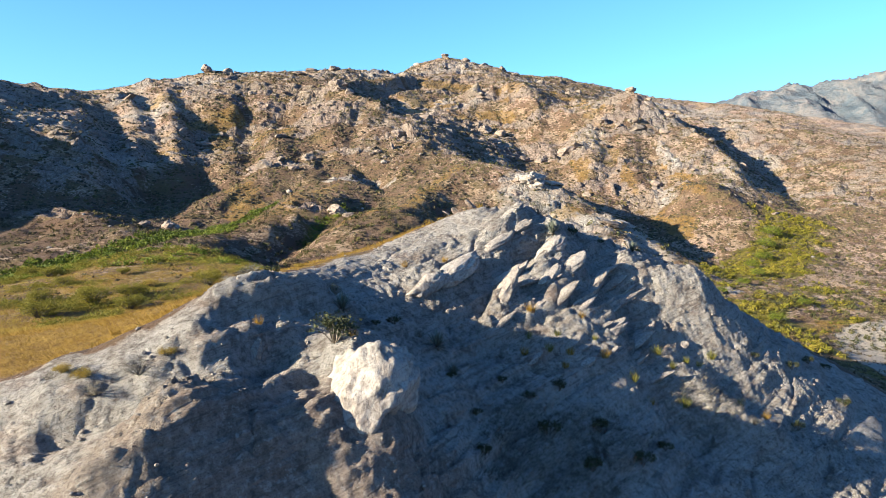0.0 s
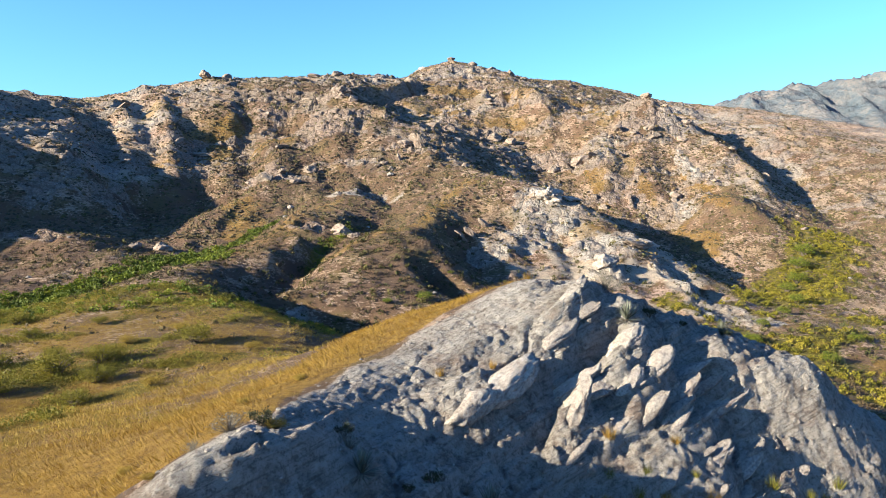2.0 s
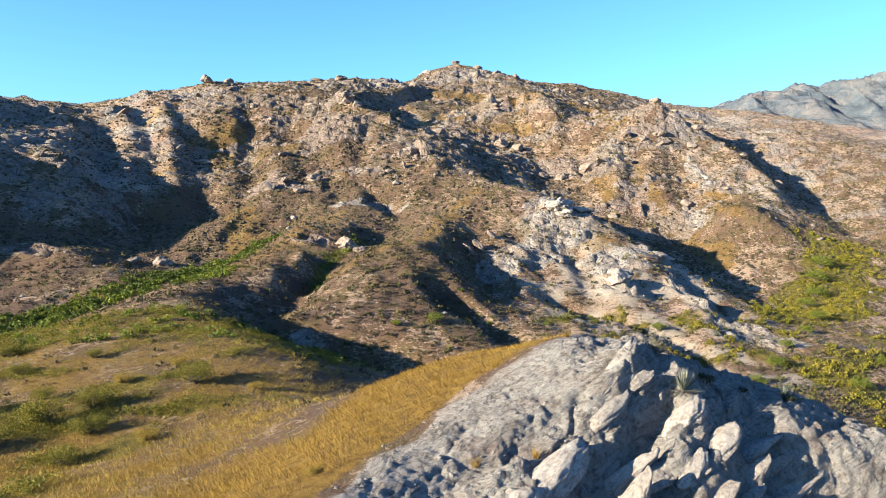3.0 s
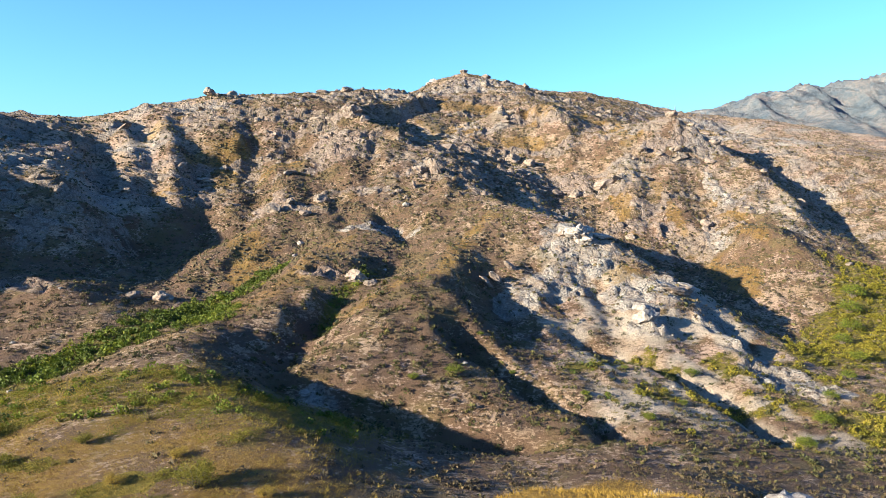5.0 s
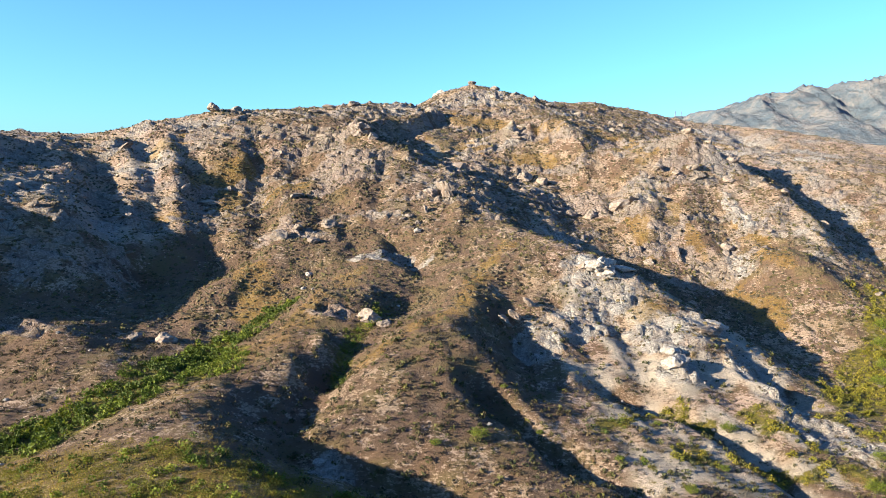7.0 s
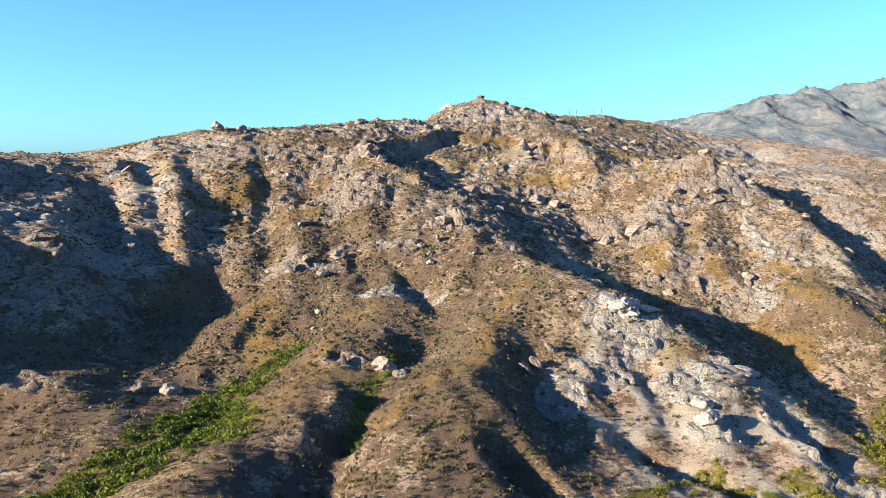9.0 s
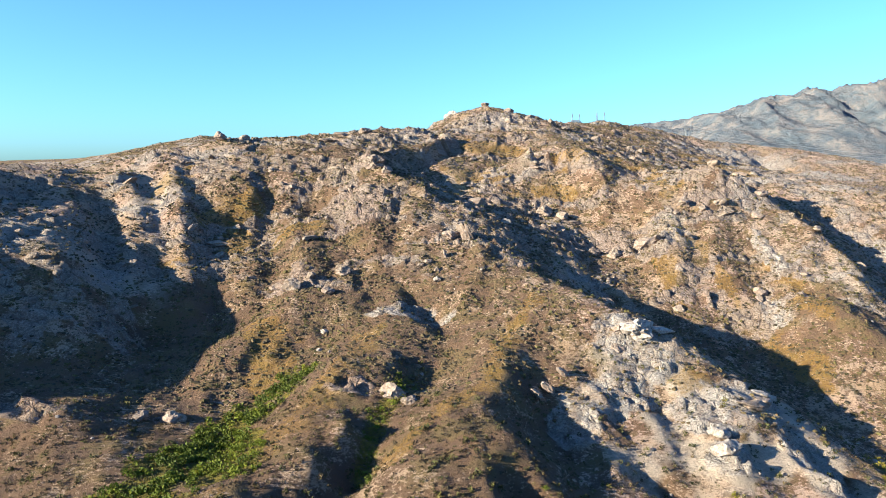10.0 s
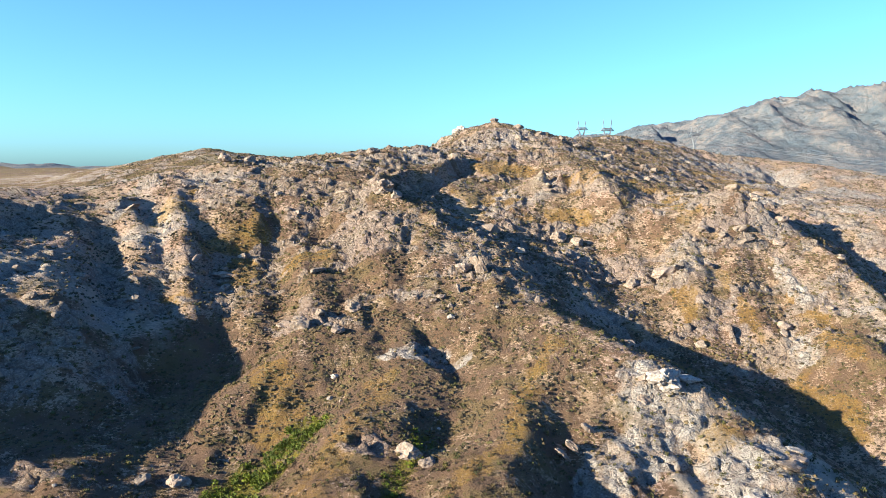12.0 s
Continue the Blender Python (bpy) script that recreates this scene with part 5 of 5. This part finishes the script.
def beam(bm, p, q, r0, r1=None, sides=4):
    """A tapered bar from p to q."""
    p, q = Vector(p), Vector(q)
    r1 = r0 if r1 is None else r1
    d = (q - p).normalized()
    u = d.orthogonal().normalized()
    w = d.cross(u)
    ring = []
    for c, r in ((p, r0), (q, r1)):
        ring.append([bm.verts.new(c + (u * math.cos(2 * math.pi * k / sides) + w * math.sin(2 * math.pi * k / sides)) * r) for k in range(sides)])
    for k in range(sides):
        bm.faces.new((ring[0][k], ring[0][(k + 1) % sides], ring[1][(k + 1) % sides], ring[1][k]))
    bm.faces.new(ring[0][::-1])
    bm.faces.new(ring[1])


def bm_mesh(name, bm):
    mesh = bpy.data.meshes.new(name)
    bm.to_mesh(mesh)
    bm.free()
    return mesh


def plain(name, color, rough=0.8):
    n = Nodes(name, rough)
    return n.done(n.ramp(n.noise(9, 4), (0.3, tuple(0.7 * c for c in color)), (0.7, tuple(1.25 * c for c in color))))


MAT_TWIG = plain("twig", (0.16, 0.13, 0.10))
MAT_GREY = make_leaf("grey_dry_leaf", (0.0, (0.13, 0.115, 0.09)), (0.5, (0.21, 0.19, 0.15)), (1.0, (0.30, 0.27, 0.22)), thin=0.15)
MAT_DARK = make_leaf("dark_leaf", (0.0, (0.025, 0.032, 0.014)), (0.5, (0.05, 0.06, 0.022)), (1.0, (0.095, 0.10, 0.035)), thin=0.15)
MAT_LIME = make_leaf("yellow_green_leaf", (0.0, (0.12, 0.13, 0.02)), (0.5, (0.22, 0.21, 0.03)), (1.0, (0.34, 0.30, 0.05)), thin=0.3)
MAT_YUCCA = make_leaf("yucca_leaf", (0.0, (0.10, 0.12, 0.09)), (0.5, (0.18, 0.20, 0.155)), (1.0, (0.29, 0.30, 0.24)), thin=0.1)


def bush(seed, material, tall=0.8, count=420, leaf=0.075, twigs=16):
    """A bush about a metre in radius: woody stems under an uneven leafy dome."""
    rng = np.random.RandomState(seed)
    root = new("bush")
    bm = bmesh.new()
    tips = []
    for _ in range(twigs):
        a, r = rng.rand() * 2 * np.pi, 0.35 + 0.6 * rng.rand()
        tip = Vector((r * math.cos(a), r * math.sin(a), tall * (0.45 + 0.65 * rng.rand())))
        mid = Vector((tip.x * 0.45, tip.y * 0.45, tip.z * 0.6))
        beam(bm, (0.05 * math.cos(a), 0.05 * math.sin(a), -0.12), mid, 0.03, 0.02, 3)
        beam(bm, mid, tip, 0.02, 0.006, 3)
        tips.append(tip)
    part("woody_base", bm_mesh("woody_base", bm), MAT_TWIG, root)
    tris = []
    for tip in tips:
        k = max(4, count // twigs)
        cl = leaves(k, 0.36, 0.30, leaf, rng, 0.1)
        cl = cl + np.array([tip.x * 0.85, tip.y * 0.85, tip.z * 0.72])
        tris.append(cl)
    tris = np.concatenate(tris)
    tris[:, :, 2] = np.maximum(tris[:, :, 2], 0.03)
    part("foliage", tri_mesh("foliage", tris, np.clip(0.5 + 0.28 * rng.randn(len(tris)), 0, 1)), material, root)
    return root


def twiggy(seed):
    """A bare grey shrub: a fan of fine twigs with few leaves."""
    rng = np.random.RandomState(seed)
    root = new("dry_shrub")
    bm = bmesh.new()
    tips = []
    for _ in range(70):
        a, e = rng.rand() * 2 * np.pi, 0.25 + 1.2 * rng.rand()
        ln = 0.6 + 0.5 * rng.rand()
        tip = Vector((math.cos(a) * math.cos(e), math.sin(a) * math.cos(e), math.sin(e))) * ln
        mid = tip * 0.5 + Vector((0, 0, 0.06))
        beam(bm, (0, 0, -0.1), mid, 0.016, 0.011, 3)
        beam(bm, mid, tip, 0.011, 0.004, 3)
        tips.append(tip)
    part("woody_base", bm_mesh("woody_base", bm), plain("grey_twig", (0.26, 0.225, 0.18)), root)
    tris = np.concatenate([leaves(5, 0.14, 0.14, 0.035, rng, 0.1) + np.array(t) * 0.9 for t in tips])
    part("foliage", tri_mesh("foliage", tris, rng.rand(len(tris))), MAT_GREY, root)
    return root


def yucca(seed):
    """A rosette of stiff narrow leaves over a skirt of dry ones, a metre in radius."""
    rng = np.random.RandomState(seed)
    root = new("yucca")

    def rosette(n, lo, hi, ln, w):
        t = []
        for _ in range(n):
            a, e = rng.rand() * 2 * np.pi, lo + (hi - lo) * rng.rand()
            d = np.array([math.cos(a) * math.cos(e), math.sin(a) * math.cos(e), math.sin(e)])
            s = np.array([-math.sin(a), math.cos(a), 0]) * w
            b = np.array([0, 0, 0.06]) + 0.06 * d
            m = b + d * ln * 0.5 * (0.8 + 0.4 * rng.rand())
            e2 = m + d * ln * 0.5 + np.array([0, 0, -0.05 * rng.rand()])
            t += [[b - s * 0.6, b + s * 0.6, m + s], [b - s * 0.6, m + s, m - s], [m - s, m + s, e2]]
        return np.array(t)

    green, dry = rosette(110, 0.05, 1.5, 1.0, 0.022), rosette(50, -0.35, 0.25, 0.75, 0.02)
    part("rosette", tri_mesh("rosette", green, np.repeat(rng.rand(110), 3)), MAT_YUCCA, root)
    part("dry_skirt", tri_mesh("dry_skirt", dry, np.repeat(rng.rand(50), 3)), MAT_GREY, root, "dry grey dead leaves")
    bm = bmesh.new()
    beam(bm, (0, 0, -0.2), (0, 0, 0.1), 0.13, 0.1, 8)
    part("trunk", bm_mesh("trunk", bm), MAT_TWIG, root)
    return root


def tuft(seed, material, tall=0.75):
    """A loose tuft of upright grass or broom stems."""
    rng = np.random.RandomState(seed)
    root = new("tuft")
    t = np.concatenate([blades(60, 0.35, tall, 0.018, 0.35, rng), blades(40, 0.2, tall * 1.25, 0.014, 0.22, rng)])
    part("grass", tri_mesh("grass", t, np.clip(0.5 + 0.3 * rng.randn(len(t)), 0, 1)), material, root)
    return root


def set_out(kinds, spots, label, category, group=""):
    """Put the plants at (x, y, radius[, height factor]); the first of each kind is the model for the rest."""
    rng = random.Random(len(spots) * 7 + len(label))
    used = set()
    for k, (x, y, r, *tall) in enumerate(spots):
        ob = kinds[k % len(kinds)]
        z = float(ground_z(np.array([x]), np.array([y]))[0])
        m = Matrix.Translation((x, y, z - 0.04)) @ Matrix.Rotation(rng.uniform(0, 6.28), 4, "Z") @ Matrix.Diagonal((r, r, r * (tall[0] if tall else 1.0), 1))
        tagged(ob, label, category, group)
        if ob.name in used:
            copy_thing(kinds_base[ob.name], m)
        else:
            used.add(ob.name)
            kinds_base[ob.name] = ob
            marks.append((ob, m))


kinds_base, marks = {}, []
dark_bushes = [bush(1, MAT_DARK, 0.9, 620, 0.06, 22), bush(2, MAT_DARK, 1.0, 520, 0.065)]
set_out(dark_bushes[:1], [(-4.3, 27.6, 1.05)], "dark green bush growing beside the sunlit knob", "bush")
set_out(dark_bushes[1:], [(-2.4, 34.3, 0.42), (-8.0, 33.0, 0.5), (6.0, 35.6, 0.45, 1.4), (7.8, 34.0, 0.6), (5.0, 32.4, 0.7), (1.8, 29.0, 0.45), (1.5, 31.8, 0.4), (8.6, 46.8, 0.5), (9.6, 32.6, 0.65),
                          (3.0, 34.8, 0.35), (6.9, 31.2, 0.6), (4.3, 34.3, 0.4), (11.2, 34.4, 0.5), (19.6, 43.6, 0.4), (22.4, 44.4, 0.5), (24.6, 46.6, 0.5), (27, 49, 0.5), (20.6, 39.6, 0.45), (25.4, 43.4, 0.5), (-3.2, 33.2, 0.3),
                          (0.4, 33.4, 0.3), (10.6, 47.4, 0.3), (13.2, 48.2, 0.35), (-5.6, 35.2, 0.4)],
        "small dark shrub in a crack of the outcrop", "shrub", "dark shrubs on the outcrop")
grey_shrubs = [twiggy(5), twiggy(6)]
set_out(grey_shrubs, [(-11.0, 25.0, 0.65, 0.8), (-12.3, 24.2, 0.6, 0.8), (-8.8, 32.2, 0.8, 0.8), (6.4, 47.6, 1.1, 1.1), (-5.2, 33.4, 0.6), (13.6, 49, 0.7, 0.8), (-14.2, 25.2, 0.5), (-9.4, 30.6, 0.4), (17.4, 38.2, 0.5), (-1.2, 35.4, 0.45), (-16.5, 22.6, 0.5)],
        "grey leafless shrub with fine dry twigs on bare rock", "shrub", "grey shrubs on the outcrop")
yuccas = [yucca(3)]
set_out(yuccas, [(7.0, 45.1, 0.95), (-4.7, 32.6, 0.85), (-0.3, 35.0, 0.9), (0.5, 34.2, 0.6), (13.0, 48.4, 0.7)], "grey-green yucca rosette with stiff leaves on the outcrop", "yucca", "yuccas on the outcrop")
olive = [bush(8, MAT_BUNCH, 0.6, 3200, 0.026, 40), bush(9, MAT_OLIVE, 0.65, 3200, 0.026, 40)]
set_out(olive, [(-12.9, 24.6, 0.45), (-23.7, 71.0, 1.9), (-10.2, 25.6, 0.4), (-29.5, 66, 1.7), (-13.6, 24.8, 0.4), (-31.5, 63, 2.0), (-7.6, 33.2, 0.5), (-27.5, 61, 1.5), (-10.4, 29.8, 0.25), (-26.5, 56, 1.3), (-12.4, 32.6, 0.3),
                (-33.5, 58, 1.8), (-9.6, 36.6, 0.3), (-38, 66, 1.5), (-22.5, 59, 1.0), (-35, 69, 1.1), (-30, 72, 1.0), (-41, 76, 1.2), (-8.2, 39.8, 0.35), (-46, 82, 1.4), (-27, 76, 0.9), (-52, 88, 1.6), (-18.5, 70, 0.8), (-36, 79, 0.9)],
        "olive green rounded bush in the grass", "bush", "bushes in the grass")
low_green = [bush(12, MAT_LEAF, 0.9, 2200, 0.034, 30)]
set_out(low_green, [(-4.9, 112.1, 1.3), (30.6, 126.2, 1.3), (-10.2, 109.8, 0.8), (18.4, 105.3, 0.9), (42.1, 110.5, 1.5), (36.8, 104.2, 1.4), (47, 118, 1.2), (55, 128, 1.4), (62, 138, 1.6), (50, 104, 1.5), (66, 150, 1.8),
                    (72, 158, 2.2), (76, 166, 2.4), (80, 172, 2.6), (58, 112, 1.2), (25, 113, 0.8), (12, 112, 0.7), (3, 118, 0.6), (-1, 126, 0.6), (20, 124, 0.7)],
        "round green bush on the lower slopes", "bush", "green bushes of the lower slopes")
lime = [tuft(15, MAT_LIME, 0.9)]
set_out(lime, [(5.8, 37.8, 0.55), (10.5, 38.0, 0.6), (13.4, 40.3, 0.5), (13.6, 38.6, 0.7), (16.4, 42.3, 0.6), (15.4, 41.6, 0.5), (4.8, 38.6, 0.45), (8.6, 39.2, 0.35), (12.6, 40.8, 0.6), (17.4, 40.2, 0.45), (9.9, 30.4, 0.5), (6.4, 38.8, 0.4), (14.4, 41.0, 0.5)],
        "yellow-green broom tuft rooted in rock", "shrub", "yellow-green tufts on the outcrop")
straw_tufts = [tuft(18, MAT_STRAW, 0.9)]
set_out(straw_tufts, [(5.0, 39.6, 0.6), (7.0, 38.0, 0.5), (9.0, 38.4, 0.6), (6.6, 37.2, 0.45), (-3.6, 27.9, 0.5), (4.4, 37.4, 0.5), (8.0, 40.2, 0.45), (-7.6, 28.6, 0.45), (-2.2, 40.6, 0.4), (0.1, 40.9, 0.4), (18.6, 39.4, 0.5), (-6.2, 43.0, 0.4), (-1.0, 47.6, 0.5), (2.6, 49.4, 0.5), (-14.6, 30.8, 0.4), (11.4, 37.6, 0.5)],
        "dry golden grass tuft rooted in rock", "grass tuft", "dry tufts on the outcrop")
for ob, m in marks:
    ob.matrix_basis = m

# dry grass in the shaded gully of the outcrop
wx, wy = grown(4200, lambda x, y: patch(x, y, 6, 32, 5, 2.4, 30, 0.9) + 0.6 * patch(x, y, 14.5, 38.6, 2.6, 1.6, 30, 0.5), rg, (-2, 27), (20, 42))
gully_mesh = scatter_mesh("gully_grass", tuft_kinds, wx, wy, 0.6 + 0.7 * rg.rand(len(wx)), np.clip(0.45 + 0.3 * rg.randn(len(wx)), 0, 1), rg)
gully_mesh.materials.append(MAT_GREY)
tagged(new("gully_grass", gully_mesh), "thin dry grass in the shaded rock gully", "grass", kind="stuff")


# ---------- transmission towers on the far side ----------
MAT_STEEL = plain("galvanised_steel", (0.30, 0.33, 0.36), 0.5)


def tower():
    root = new("transmission_tower")
    legs = [(sx, sy) for sx in (-1, 1) for sy in (-1, 1)]
    for sx, sy in legs:
        bm = bmesh.new()
        beam(bm, (6 * sx, 6 * sy, -3), (1.6 * sx, 1.6 * sy, 34), 0.78, 0.64)
        part("leg", bm_mesh("leg", bm), MAT_STEEL, root)
    bm = bmesh.new()
    for k in range(5):
        z0, z1 = 34 * k / 5, 34 * (k + 1) / 5
        a0, a1 = 6 - 4.4 * k / 5, 6 - 4.4 * (k + 1) / 5
        for sx, sy in ((1, 0), (-1, 0), (0, 1), (0, -1)):
            p = [Vector((a * (sx or s), a * (sy or s), z)) for a, z in ((a0, z0), (a1, z1)) for s in (-1, 1)]
            beam(bm, p[0], p[3], 0.39)
            beam(bm, p[1], p[2], 0.39)
            beam(bm, p[2], p[3], 0.39)
    part("bracing", bm_mesh("bracing", bm), MAT_STEEL, root)
    for s in (-1, 1):
        bm = bmesh.new()
        for d in (-1.2, 1.2):
            beam(bm, (1.4 * s, d, 34), (7.6 * s, d, 47), 0.64)
            beam(bm, (1.4 * s, d, 40), (7.6 * s, d, 47), 0.41)
            beam(bm, (1.4 * s, -d, 34), (5.0 * s, d, 41), 0.41)
        part("fork", bm_mesh("fork", bm), MAT_STEEL, root)
        bm = bmesh.new()
        beam(bm, (6.6 * s, 0, 48.4), (8.2 * s, 0, 56), 0.69, 0.41)
        beam(bm, (10.0 * s, 0, 48.4), (8.2 * s, 0, 56), 0.57, 0.41)
        part("peak", bm_mesh("peak", bm), MAT_STEEL, root)
    bm = bmesh.new()
    for d in (-1.2, 1.2):
        beam(bm, (-14, 0, 46.6), (-8, d, 48.6), 0.55)
        beam(bm, (14, 0, 46.6), (8, d, 48.6), 0.55)
        beam(bm, (-8, d, 48.6), (8, d, 48.6), 0.60)
        beam(bm, (-14, 0, 46.6), (14, 0, 46.6), 0.55)
        for k in range(8):
            x0 = -8 + 2 * k
            beam(bm, (x0, d, 46.6 if k % 2 else 48.6), (x0 + 2, d, 48.6 if k % 2 else 46.6), 0.37)
    part("crossarm", bm_mesh("crossarm", bm), MAT_STEEL, root)
    return root


first = tower()
tagged(first, "far grey steel lattice transmission tower behind the ridge", "pylon", "transmission towers")
for k, (x, y, top, turn) in enumerate(((229, 785, 106, 12), (121, 696, 108, 12), (109, 758, 111, 12))):
    z = float(ground_z(np.array([x]), np.array([y]))[0])
    m = Matrix.Translation((x, y, z)) @ Matrix.Rotation(radians(turn), 4, "Z") @ Matrix.Diagonal((0.45, 0.45, (top - z) / 56, 1))
    if k == 0:
        hold = m
    else:
        copy_thing(first, m)
first.matrix_basis = hold


def cable(*pts):
    bm = bmesh.new()
    for p, q in zip(pts, pts[1:]):
        p, q = Vector(p), Vector(q)
        last = p
        for k in range(1, 9):
            t = k / 8
            c = p.lerp(q, t) - Vector((0, 0, 3.0 * 4 * t * (1 - t)))
            beam(bm, last, c, 0.16, 0.16, 3)
            last = c
    ob = new("power_line", bm_mesh("power_line", bm))
    ob.data.materials.append(MAT_STEEL)
    return tagged(ob, "thin grey power line strung between distant towers", "cable", "power lines")


cable((235, 786, 98.5), (340, 778, 80), (470, 758, 70), (700, 720, 62))
cable((223, 784, 98.5), (336, 790, 78), (470, 770, 66), (700, 735, 58))
cable((127, 697, 98.5), (115, 759, 101.5))
cable((115, 695, 98.5), (103, 757, 101.5))
